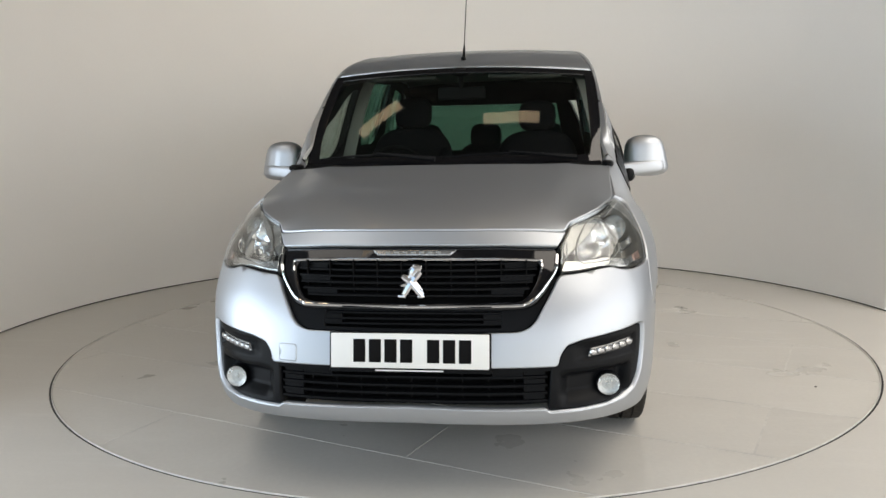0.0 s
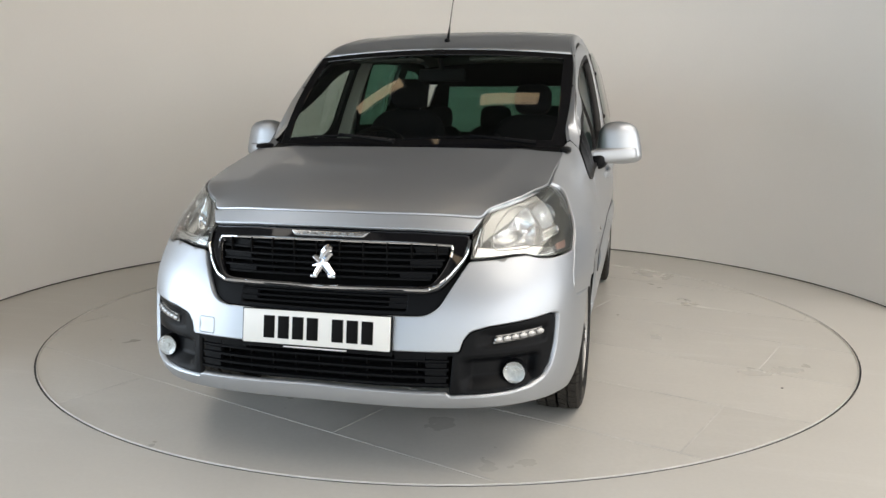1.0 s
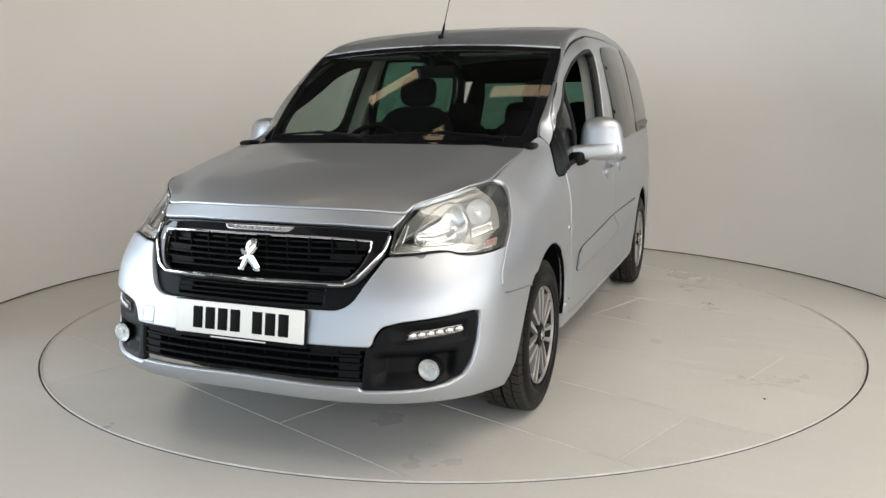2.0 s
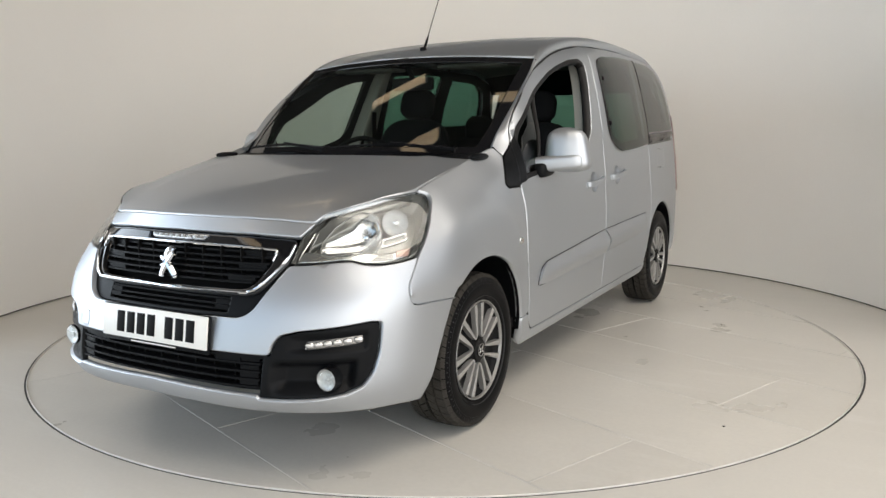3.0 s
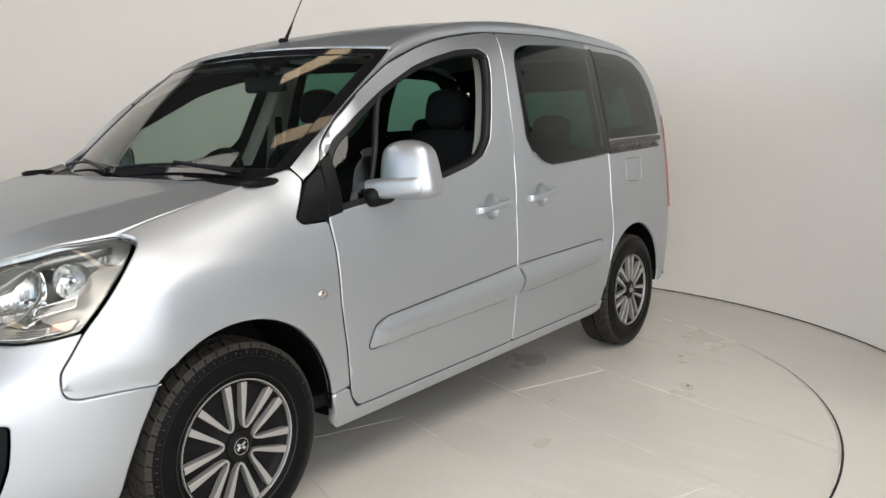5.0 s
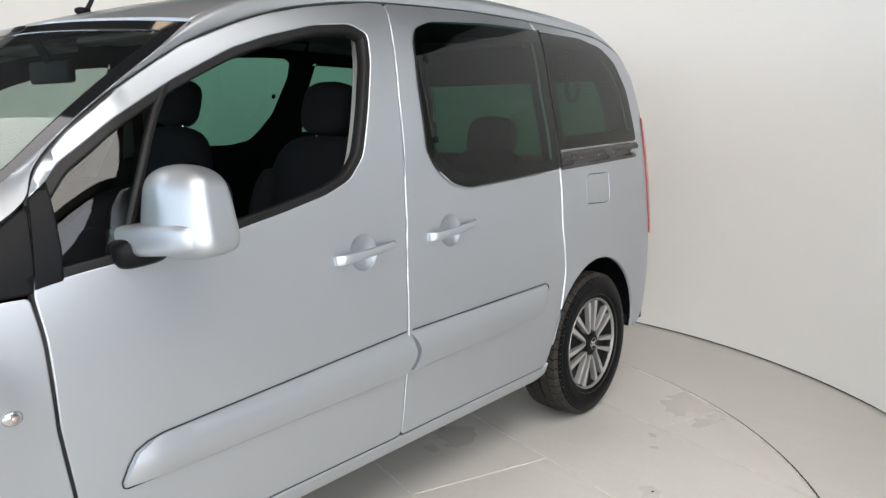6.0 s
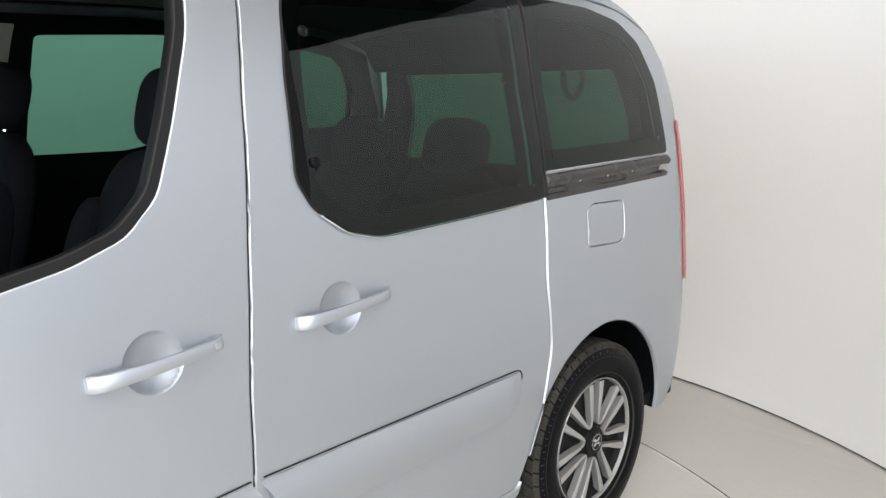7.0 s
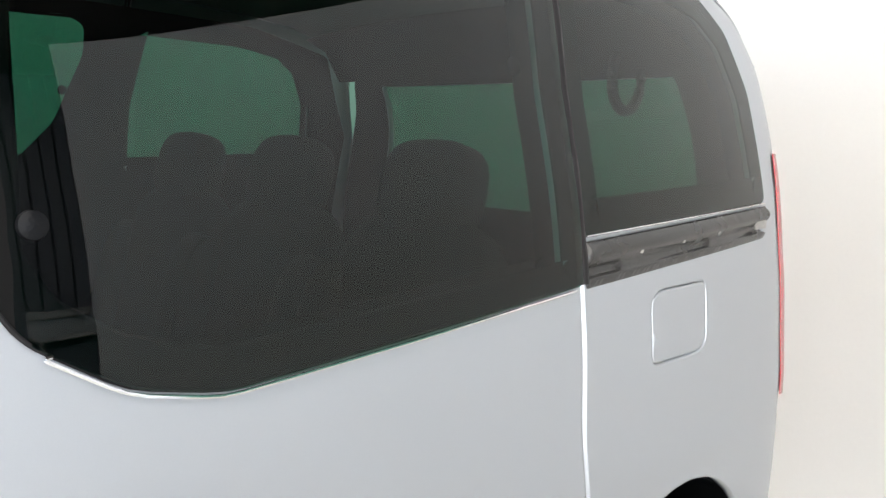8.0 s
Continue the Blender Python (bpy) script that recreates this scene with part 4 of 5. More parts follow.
    panel("lower_bezel", low_s, N3(-0.022), LAMPSILVER, lamp, step=0.03, corner=0.008, out=(0.4, -1, 0.3), mirror=mir, depth=0.02)
    am = [(0.925, 0.757), (0.985, 0.757), (1.004, 0.788), (0.930, 0.782)]
    for k in range(5):
        zz = 0.7555 + 0.0055 * k
        bm = bmesh.new()
        tube(bm, [Vector((p.x * sx, p.y, p.z)) for p in (N3(-0.019)(0.815 + 0.012 * k + (0.918 - 0.815 - 0.012 * k) * i / 6, zz) for i in range(7))], 0.0013, 5)
        part("louvre", bm, LAMPGREY, lamp)
    panel("indicator", am, N3(-0.017), ORANGE, lamp, step=0.03, corner=0.008, out=(0.4, -1, 0.3), mirror=mir, depth=0.01, label="faint amber indicator lens")
    top_s = FX([(0.52, 0.865), (0.505, 0.83), (0.52, 0.80)]) + FY([(0.34, 0.85), (0.47, 0.915), (0.60, 0.945), (0.655, 0.957), (0.52, 0.945), (0.40, 0.915), (0.35, 0.893)])
    panel("upper_bezel", top_s, N3(-0.03), LAMPGREY, lamp, step=0.03, corner=0.008, out=(0.4, -1, 0.3), mirror=mir, depth=0.03)

# ---- sides ----
ARCH_F, ARCH_R = (0.925, 0.31, 0.383), (3.665, 0.305, 0.388)
arc = lambda c, a, b, n=16: [(c[0] + c[2] * math.cos(radians(a + (b - a) * k / n)), c[1] + c[2] * math.sin(radians(a + (b - a) * k / n))) for k in range(n + 1)]
wing = [(0.664, 0.578), (0.56, 0.583), (0.458, 0.586), (0.432, 0.596), (0.422, 0.618), (0.426, 0.66), (0.494, 0.748), (0.60, 0.85), (0.692, 0.938), (0.698, 0.953), (0.665, 0.966), (0.75, 0.992), (0.86, 1.018), (1.076, 1.069), (1.17, 1.09), (1.262, 1.112), (1.283, 1.072), (1.245, 1.015), (1.203, 0.958), (1.222, 0.939), (1.321, 0.941), (1.333, 0.85), (1.341, 0.66), (1.366, 0.5), (1.379, 0.374), (1.302, 0.366)] + arc(ARCH_F, 9, 136)
sill = [(1.304, 0.363), (1.377, 0.370), (1.388, 0.33), (1.42, 0.284), (2.395, 0.296), (3.252, 0.309), (3.272, 0.33), (3.262, 0.28), (3.2, 0.264), (2.4, 0.252), (1.335, 0.230), (1.318, 0.25)]
fdoor = [(1.326, 0.941), (1.338, 0.85), (1.346, 0.66), (1.371, 0.5), (1.385, 0.36), (1.392, 0.33), (1.428, 0.288), (2.397, 0.30), (2.412, 0.50), (2.422, 0.65), (2.422, 0.80), (2.445, 1.05), (2.477, 1.34), (2.510, 1.55), (2.535, 1.645), (2.46, 1.644), (2.19, 1.602), (2.05, 1.569), (1.955, 1.538), (1.79, 1.473), (1.695, 1.418), (1.60, 1.363), (1.465, 1.268), (1.388, 1.19), (1.357, 1.125)]
dlo = [(1.346, 0.961), (1.43, 0.975), (1.80, 1.017), (1.967, 1.048), (2.13, 1.083), (2.223, 1.118), (2.285, 1.180), (2.334, 1.306), (2.388, 1.46), (2.402, 1.54), (2.34, 1.564), (2.20, 1.550), (2.035, 1.508), (1.92, 1.469), (1.75, 1.388), (1.56, 1.288), (1.43, 1.20), (1.378, 1.135)]
rdoor = [(2.397, 0.30), (3.250, 0.312), (3.29, 0.40), (3.335, 0.51), (3.369, 0.68), (3.352, 0.86), (3.362, 1.085), (3.353, 1.37), (3.388, 1.628), (3.38, 1.668), (2.98, 1.668), (2.535, 1.648), (2.51, 1.55), (2.477, 1.34), (2.445, 1.05), (2.422, 0.80), (2.422, 0.65), (2.412, 0.50)]
rwin = [(2.60, 1.53), (2.63, 1.575), (2.70, 1.597), (3.02, 1.615), (3.383, 1.624), (3.351, 1.37), (3.359, 1.090), (3.02, 1.07), (2.768, 1.058), (2.68, 1.078), (2.60, 1.13), (2.565, 1.19), (2.577, 1.39)]
quarter = [(3.294, 0.395), (3.339, 0.51), (3.373, 0.68), (3.356, 0.86), (3.366, 1.085), (3.357, 1.37), (3.392, 1.628), (3.384, 1.668), (3.75, 1.655), (3.95, 1.635), (4.10, 1.575), (4.18, 1.47), (4.228, 1.30), (4.238, 1.0), (4.245, 0.70), (4.225, 0.50), (4.18, 0.36), (4.13, 0.305), (4.055, 0.30)] + arc(ARCH_R, 0, 166)
qwin = [(3.394, 1.622), (3.73, 1.620), (3.90, 1.592), (4.0, 1.53), (4.065, 1.41), (4.088, 1.182), (3.362, 1.158), (3.357, 1.37)]
rail = [(3.372, 1.092), (4.086, 1.116), (4.090, 1.176), (3.372, 1.154)]
cap = [(3.563, 0.932), (3.74, 0.926), (3.772, 0.940), (3.778, 1.053), (3.60, 1.056), (3.566, 1.040)]
HANDLES = [(2.245, 0.908), (2.648, 0.927)]
DISH = 0.054


def door_fn(centre):
    base, cy, cz = S(), *centre

    def fn(y, z):
        p = base(y, z)
        r = math.hypot(y - cy, z - cz) / DISH
        if r < 1:
            p.x -= 0.023 * (1 - r ** 2.6) ** 0.75
        return p
    return fn


dish_pts = lambda c: [(c[0] + DISH * q * math.cos(2 * math.pi * k / n), c[1] + DISH * q * math.sin(2 * math.pi * k / n)) for q, n in ((1.03, 36), (1.0, 36), (0.97, 36), (0.92, 30), (0.8, 20), (0.6, 14), (0.35, 8)) for k in range(n)]
shrink = lambda poly, d: offset(rounded(anticlockwise(poly), 0.02, 0.03), d)
OUT = (1, 0, 0.1)
for mir in (False, True):
    sx = -1 if mir else 1
    panel("front_wing", wing, S(), PAINT, car, step=0.03, out=OUT, mirror=mir, depth=0.03, lip=0.003)
    panel("sill", sill, S(0.001), PAINT, car, step=0.05, out=OUT, mirror=mir, depth=0.03)
    d1 = panel("front_door", fdoor, door_fn(HANDLES[0]), PAINT, car, [dlo], step=0.045, corner=0.02, out=OUT, mirror=mir, extra=dish_pts(HANDLES[0]), gap=0.003, depth=0.02, lip=0.003)
    d2 = panel("sliding_door", rdoor, door_fn(HANDLES[1]), PAINT, car, [shrink(rwin, 0.03)], step=0.045, corner=0.02, out=OUT, mirror=mir, extra=dish_pts(HANDLES[1]), gap=0.003, depth=0.02, lip=0.003)
    q1 = panel("rear_quarter", quarter, S(), PAINT, car, [shrink(qwin, 0.03), cap, shrink(rail, 0.004)], step=0.045, corner=0.02, out=OUT, mirror=mir, gap=0.003, depth=0.02)
    panel("fuel_flap", cap, S(-0.0008), PAINT, q1, step=0.04, corner=0.02, out=OUT, mirror=mir, depth=0.012, gap=0.0028)
    # Near-black sheet behind the flap paints the shade in its seam.
    panel("flap_gap_shade", cap, S(-0.014), DARKIN, q1, step=0.06, corner=0.02, out=OUT, mirror=mir, depth=0, gap=-0.01)
    # Black tube behind each door's edge paints the shade in the gap.
    for d, line in ((d1, fdoor), (d2, rdoor)):
        bm = bmesh.new()
        tube(bm, [(p.x * sx, p.y, p.z) for p in (S(-0.0105)(y, z) for y, z in rounded(anticlockwise(line), 0.02, 0.06))], 0.0075, 6, closed=True)
        part("door_gap_shade", bm, SEAL_AND_SHADE, d)
    # Front door window: seal, corner piece, fixed pane and divider; the main pane is wound down.
    ins = shrink(dlo, 0.020)
    panel("window_seal", shrink(dlo, -0.004), S(-0.003), SEAL_AND_SHADE, d1, [ins], step=0.04, corner=0.01, out=OUT, mirror=mir, depth=0.035, gap=0.0)
    sail = [(1.330, 0.950), (1.392, 0.962), (1.400, 1.03), (1.404, 1.168), (1.359, 1.13)]
    panel("mirror_corner", sail, S(0.001), BLACK, d1, step=0.03, corner=0.006, out=OUT, mirror=mir, depth=0.02)
    fixed = [(1.378, 0.970), (1.525, 0.985), (1.600, 1.18), (1.725, 1.375), (1.56, 1.285), (1.43, 1.198), (1.386, 1.14)]
    panel("quarter_pane", fixed, S(-0.012), DOORGLASS, d1, step=0.04, corner=0.004, out=OUT, mirror=mir, depth=0.004)
    bm = bmesh.new()
    bar = [S(-0.012)(1.525 + 0.11 * k / 6 + 0.095 * (k / 6) ** 2, 0.985 + 0.395 * k / 6) for k in range(7)]
    tube(bm, [(p.x * sx, p.y, p.z) for p in bar], 0.011, 8, 1.0)
    part("divider_bar", bm, SEAL_AND_SHADE, d1)
    tri_w = [(1.207, 0.957), (1.224, 0.941), (1.329, 0.944), (1.341, 0.99), (1.360, 1.122), (1.285, 1.068)]
    panel("wing_corner", tri_w, S(0.003), BLACK, car, step=0.03, corner=0.008, out=OUT, mirror=mir, depth=0.03)
    if mir:
        panel("pane", shrink(dlo, 0.012), S(-0.016), WINDSCREEN, d1, step=0.06, corner=0.01, out=OUT, mirror=mir, depth=0.004)
    # Sliding door and rear side panes with dark borders.
    for thing, win, nm in ((d2, rwin, "sliding_door"), (q1, qwin, "rear_quarter")):
        wd = 0.042 if nm == "sliding_door" else 0.055
        panel("pane_border", win, S(0.0028), INK, thing, [shrink(win, wd)], step=0.04, corner=0.02, out=OUT, mirror=mir, depth=0.004, gap=0.001)
        bowed = (lambda y, z: S(0.0092 + 0.009 * (1 - ((y - 2.975) / 0.41) ** 2) - 0.19 * max(2.80 - y, 0) ** 2)(y, z)) if nm == "sliding_door" else S(0.0052)
        panel("pane", win, bowed, PRIVACY, thing, step=0.05, corner=0.02, out=OUT, mirror=mir, depth=0.0, gap=0.0015)
        panel("pane_seal", win, S(0.0040), SEAL_AND_SHADE, thing, [shrink(win, 0.0035)], step=0.04, corner=0.02, out=OUT, mirror=mir, depth=0.006, gap=0.0)
    bm = bmesh.new()
    tube(bm, [(p.x * sx, p.y, p.z) for p in (S(0.002)(y, z) for y, z in ((3.3895, 1.624), (3.380, 1.56), (3.366, 1.46), (3.3545, 1.37), (3.356, 1.26), (3.3605, 1.125), (3.361, 1.092)))], 0.0115, 10)
    part("window_divider", bm, SEAL_AND_SHADE, q1)
    def rail_fn(y, z):
        f = (z - 1.092 - (y - 3.372) * 0.033) / 0.062
        return S(0.004 + 0.013 * math.exp(-((f - 0.66) / 0.20) ** 2) - 0.012 * math.exp(-((f - 0.20) / 0.11) ** 2) + 0.006 * math.exp(-(f / 0.06) ** 2))(y, z)

    rl = panel("door_rail", rail, rail_fn, RAILM, q1, step=0.011, corner=0.006, out=OUT, mirror=mir, depth=0.02, label="black sliding door rail")
    for ys in (3.53, 3.68, 3.83):
        p = S(0.008)(ys, 1.092 + (ys - 3.372) * 0.033 + 0.030)
        bm = bmesh.new()
        blob(bm, (0, 0, 0), (0.003, 0.005, 0.005), 2.2, 10, 6, Matrix.Translation((p.x * sx, p.y, p.z)))
        part("screw", bm, STEEL, rl)
    p = S(0.008)(4.045, 1.137)
    bm = bmesh.new()
    box(bm, (-0.004, -0.026, -0.009), (0.004, 0.026, 0.009), 0.003, Matrix.Translation((p.x * sx, p.y, p.z)))
    part("end_stop", bm, STEEL, rl)
    top_bead = [S(0.006)(3.375 + (4.085 - 3.375) * k / 12, 1.160 + 0.020 * k / 12) for k in range(13)]
    bm = bmesh.new()
    tube(bm, [(p.x * sx, p.y, p.z) for p in top_bead], 0.0014, 6)
    part("bright_bead", bm, CHROME, rl)
    for yc, zc in ((2.639, 1.473), (2.616, 1.22), (3.248, 1.395)):
        p, p2 = S(0.005)(yc, zc), S(0.015)(yc, zc)
        mm = Matrix.Translation((p.x * sx, p.y, p.z)) @ Vector(((p2 - p).x * sx, (p2 - p).y, (p2 - p).z)).to_track_quat("Z", "Y").to_matrix().to_4x4()
        bm = bmesh.new()
        lathe(bm, [(0.0125, 0.0), (0.0115, 0.004), (0.007, 0.0065), (0.0001, 0.007)], 18, mm)
        part("pane_cap", bm, BLACK, d2)
    # Thin chrome line added for the highlight on the window's lower paint edge.
    low_edge = rounded([(2.612, 1.1215), (2.63, 1.110), (2.68, 1.078), (2.768, 1.058), (3.02, 1.07), (3.352, 1.0885)], 0.02, 0.03)
    cut = max(i for i, p in enumerate(low_edge) if p[0] > 3.34)
    begin = min(i for i, p in enumerate(low_edge) if p[0] > 2.618)
    bm = bmesh.new()
    tube(bm, [(q.x * sx, q.y, q.z) for q in (S(0.006)(p[0], p[1] - 0.0035) for p in low_edge[begin:cut])], 0.0019, 6)
    part("waist_highlight", bm, CHROME, d2)
    hk = S(0.024)(HANDLES[0][0] + 0.105, HANDLES[0][1] + 0.011)
    bm = bmesh.new()
    box(bm, (-0.003, -0.007, -0.007), (0.003, 0.007, 0.007), 0.002, Matrix.Translation((hk.x * sx + 0.004 * sx, hk.y, hk.z)))
    part("lock_cover", bm, PAINT, d1)
    # Body side mouldings.
    mould_f = [(1.472, 0.492), (1.480, 0.482), (2.405, 0.506), (2.432, 0.54), (2.441, 0.575), (2.434, 0.605), (2.415, 0.637), (1.56, 0.580), (1.505, 0.555)]
    mould_r = [(2.425, 0.508), (3.17, 0.545), (3.20, 0.565), (3.235, 0.63), (3.222, 0.655), (2.425, 0.636), (2.449, 0.605), (2.456, 0.575), (2.447, 0.54)]
    def strip_fn(y, z):
        lo_z, hi_z = 0.482 + (y - 1.48) * 0.0315, 0.576 + (y - 1.56) * 0.056
        f = min(max((z - lo_z) / max(hi_z - lo_z, 0.02), 0), 1)
        o = 0.002 + 0.021 * (min((1 - f) / 0.42, 1) ** 0.8 if f > 0.5 else 1 - 0.5 * ((0.5 - f) / 0.5) ** 2)
        near, far = min(max((y - 1.468) / 0.10, 0), 1), min(max((3.24 - y) / 0.07, 0), 1)
        return S(0.002 + (o - 0.002) * near * (2 - near) * far * (2 - far))(y, z)

    panel("side_moulding", mould_f, strip_fn, PAINT, d1, step=0.022, corner=0.012, out=OUT, mirror=mir, depth=0.03, lip=0.003, sharp=True)
    panel("side_moulding", mould_r, strip_fn, PAINT, d2, step=0.022, corner=0.012, out=OUT, mirror=mir, depth=0.03, lip=0.003, sharp=True)
    edge_f = [(2.412, 0.6395), (1.575, 0.583), (1.535, 0.574), (1.505, 0.559), (1.486, 0.530), (1.470, 0.496), (1.473, 0.484), (1.482, 0.479), (2.405, 0.503)]
    edge_r = [(2.440, 0.6395), (3.212, 0.6580), (3.230, 0.653), (3.238, 0.640), (3.235, 0.624), (3.204, 0.562), (3.190, 0.548), (3.170, 0.541), (2.437, 0.505)]
    for d, edge in ((d1, edge_f), (d2, edge_r)):
        bm = bmesh.new()
        fine = [(p[0] + (q[0] - p[0]) * k / 12, p[1] + (q[1] - p[1]) * k / 12) for p, q in zip(edge, edge[1:]) for k in range(12)]
        tube(bm, [(p.x * sx, p.y, p.z) for p in (S(0.0016)(y, z) for y, z in fine)], 0.0016, 6)
        part("moulding_joint", bm, SEAL_AND_SHADE, d)
    # Handles.
    for (cy, cz), d in zip(HANDLES, (d1, d2)):
        bm = bmesh.new()
        line = [(-0.115, 0.004, -0.012), (-0.085, 0.020, -0.010), (0.0, 0.027, 0.0), (0.09, 0.024, 0.011), (0.118, 0.014, 0.015), (0.122, 0.002, 0.0155)]
        rows = []
        spine = catmull(line, 5)
        for i, (a, o, h) in enumerate(spine):
            f = i / (len(spine) - 1)
            tall = float(np.interp(f, (0, 0.05, 0.5, 0.9, 1), (0.0125, 0.0150, 0.0115, 0.0125, 0.0095)))
            ring = []
            for k in range(14):
                c, w = math.cos(2 * math.pi * k / 14), math.sin(2 * math.pi * k / 14)
                g = (abs(c) ** 3.4 + abs(w) ** 3.4) ** (-1 / 3.4)
                p = S(o + 0.0075 * c * g)(cy + a, cz + h * 0.8 + tall * w * g)
                ring.append(bm.verts.new((p.x * sx, p.y, p.z)))
            rows.append(ring)
        for p, q in zip(rows, rows[1:]):
            for k in range(14):
                bm.faces.new((p[k], p[(k + 1) % 14], q[(k + 1) % 14], q[k]))
        bm.faces.new(rows[0][::-1])
        bm.faces.new(rows[-1])
        part("handle", bm, PAINT, d, "silver pull handle")
    # Side repeater.
    c = S(0.002)(1.252, 0.716)
    bm = bmesh.new()
    blob(bm, (0, 0, 0), (0.007, 0.021, 0.015), 2.2, 16, 8, Matrix.Translation((c.x * sx, c.y, c.z)))
    rep = part("side_repeater", bm, LEDM, car, "small clear side repeater")
    bm = bmesh.new()
    blob(bm, (0, 0, 0), (0.0085, 0.009, 0.007), 2.4, 12, 6, Matrix.Translation((c.x * sx, c.y + 0.002, c.z)))
    part("bulb", bm, ORANGE, rep)

# Windscreen pillars and cant rails, roof, windscreen.
OUTER = [(1.285, 1.075), (1.357, 1.128), (1.390, 1.193), (1.468, 1.272), (1.603, 1.367), (1.793, 1.477), (1.955, 1.542), (2.05, 1.573), (2.19, 1.606), (2.48, 1.647), (2.98, 1.671), (3.384, 1.671), (3.75, 1.658), (3.95, 1.638), (4.10, 1.578), (4.18, 1.475)]
INNER = [(0.720, 1.268, 1.114), (0.7065, 1.332, 1.158), (0.7025, 1.380, 1.1945), (0.698, 1.480, 1.270), (0.694, 1.610, 1.372), (0.688, 1.740, 1.470), (0.676, 1.828, 1.534), (0.652, 1.96, 1.594), (0.628, 2.18, 1.649), (0.612, 2.48, 1.695), (0.610, 2.98, 1.723), (0.606, 3.384, 1.722), (0.60, 3.75, 1.704), (0.59, 3.95, 1.679), (0.575, 4.10, 1.625), (0.56, 4.18, 1.54)]
outer_line = catmull([S()(y, z) for y, z in OUTER], 6)
inner_line = catmull(INNER, 6)
for _ in range(10):
    for i in range(1, len(outer_line) - 1):
        outer_line[i].x = (outer_line[i - 1].x + 2 * outer_line[i].x + outer_line[i + 1].x) / 4
for mir in (False, True):
    sx = -1 if mir else 1
    verts, faces, W = [], [], 9
    for i, (a, b) in enumerate(zip(outer_line, inner_line)):
        ax = (b - a)
        k0 = min(i / 30, 1)
        swell = 0.016 * k0 * k0 * (3 - 2 * k0)
        n = Vector((0.75, 0, 0.66))
        low = n * -0.016
        row = [a + low] + [a + ax * (k / W) + n * (swell * math.sin(math.pi * k / W)) for k in range(W + 1)] + [b + low]
        verts += [Vector((p.x * sx, p.y, p.z)) for p in row]
    for i in range(len(outer_line) - 1):
        for k in range(W + 2):
            f = (i * (W + 3) + k, (i + 1) * (W + 3) + k, (i + 1) * (W + 3) + k + 1, i * (W + 3) + k + 1)
            faces.append(f if sx > 0 else f[::-1])
    mesh_object("windscreen_pillar_rail", verts, faces, PAINT, car).data.set_sharp_from_angle(angle=radians(42))
roof_c = spline([1.68, 1.75, 1.913, 2.2, 2.6, 3.1, 3.6, 4.0, 4.2], [1.545, 1.567, 1.614, 1.677, 1.728, 1.750, 1.742, 1.702, 1.645])
roof_e = spline([1.68, 1.8, 1.96, 2.18, 2.48, 2.98, 3.4, 3.75, 3.95, 4.09, 4.2], [1.48, 1.533, 1.594, 1.648, 1.694, 1.722, 1.721, 1.703, 1.678, 1.625, 1.53])


def roof_fn(x, y):
    rib = 0.004 * math.exp(-((abs(x) - 0.50) / 0.018) ** 2) * min(max((y - 2.1) / 0.2, 0), 1)
    return Vector((x, y, roof_c(y) - (roof_c(y) - roof_e(y)) * (abs(x) / 0.62) ** 2.4 - rib))


ws_top = lambda x: 1.722 + 0.10 * (abs(x) / 0.645) ** 2
rh = [(0.0, ws_top(0)), (0.2, ws_top(0.2)), (0.4, ws_top(0.4)), (0.668, ws_top(0.668)), (0.648, 1.97), (0.623, 2.2), (0.607, 2.5), (0.605, 3.0), (0.60, 3.4), (0.595, 3.75), (0.585, 3.95), (0.57, 4.09), (0.555, 4.165), (0.3, 4.19), (0.0, 4.20)]
panel("roof", rh + [(-x, y) for x, y in rh[::-1] if x], roof_fn, PAINT, car, step=0.06, corner=0.005, out=(0, 0, 1), depth=0.02)


def screen_fn(x, t):
    """The windscreen: t from the cowl (0) to the roof (1)."""
    w = x / 0.665
    lo_p = Vector((x, 1.095 + 0.145 * w * w, 1.076 - 0.004 * w * w))
    hi_p = Vector((x * 0.97, 1.717 + 0.095 * w * w, 1.556 - 0.024 * w * w))
    p = lo_p.lerp(hi_p, t)
    p += Vector((0, -0.6, 0.8)) * (0.016 * math.sin(math.pi * min(max(t, 0), 1)))
    return p


ws_out = [(-0.695, -0.03), (0.695, -0.03), (0.712, 0.25), (0.708, 0.995), (-0.708, 0.995), (-0.712, 0.25)]
ws_in = [(-0.640, 0.075), (0.640, 0.075), (0.658, 0.25), (0.655, 0.935), (-0.655, 0.935), (-0.658, 0.25)]
ws = panel("windscreen", ws_in, lambda x, t: screen_fn(x, t) + Vector((0, 0.0012, -0.0016)), WINDSCREEN, car, step=0.06, corner=0.03, out=(0, -1, 1), depth=0.004, gap=-0.008, label="clear raked windscreen")
panel("screen_border", ws_out, screen_fn, GLOSS, ws, [ws_in], step=0.05, corner=0.01, out=(0, -1, 1), depth=0.006, gap=0.0)
bm = bmesh.new()
rows = []
for k in range(25):
    x = -0.69 + 1.38 * k / 24
    w = abs(x) / 0.69
    rows.append([bm.verts.new(p) for p in ((x, 1.045 + 0.02 * w, 1.050 - 0.01 * w), (x, 1.085 + 0.05 * w * w, 1.066 - 0.006 * w), (x, 1.12 + 0.15 * w * w, 1.080 + 0.004 * w), (x, 1.12 + 0.15 * w * w, 1.02))])
for a, b in zip(rows, rows[1:]):
    for i in range(3):
        bm.faces.new((a[i], b[i], b[i + 1], a[i + 1]))
part("cowl", bm, BLACK, car)
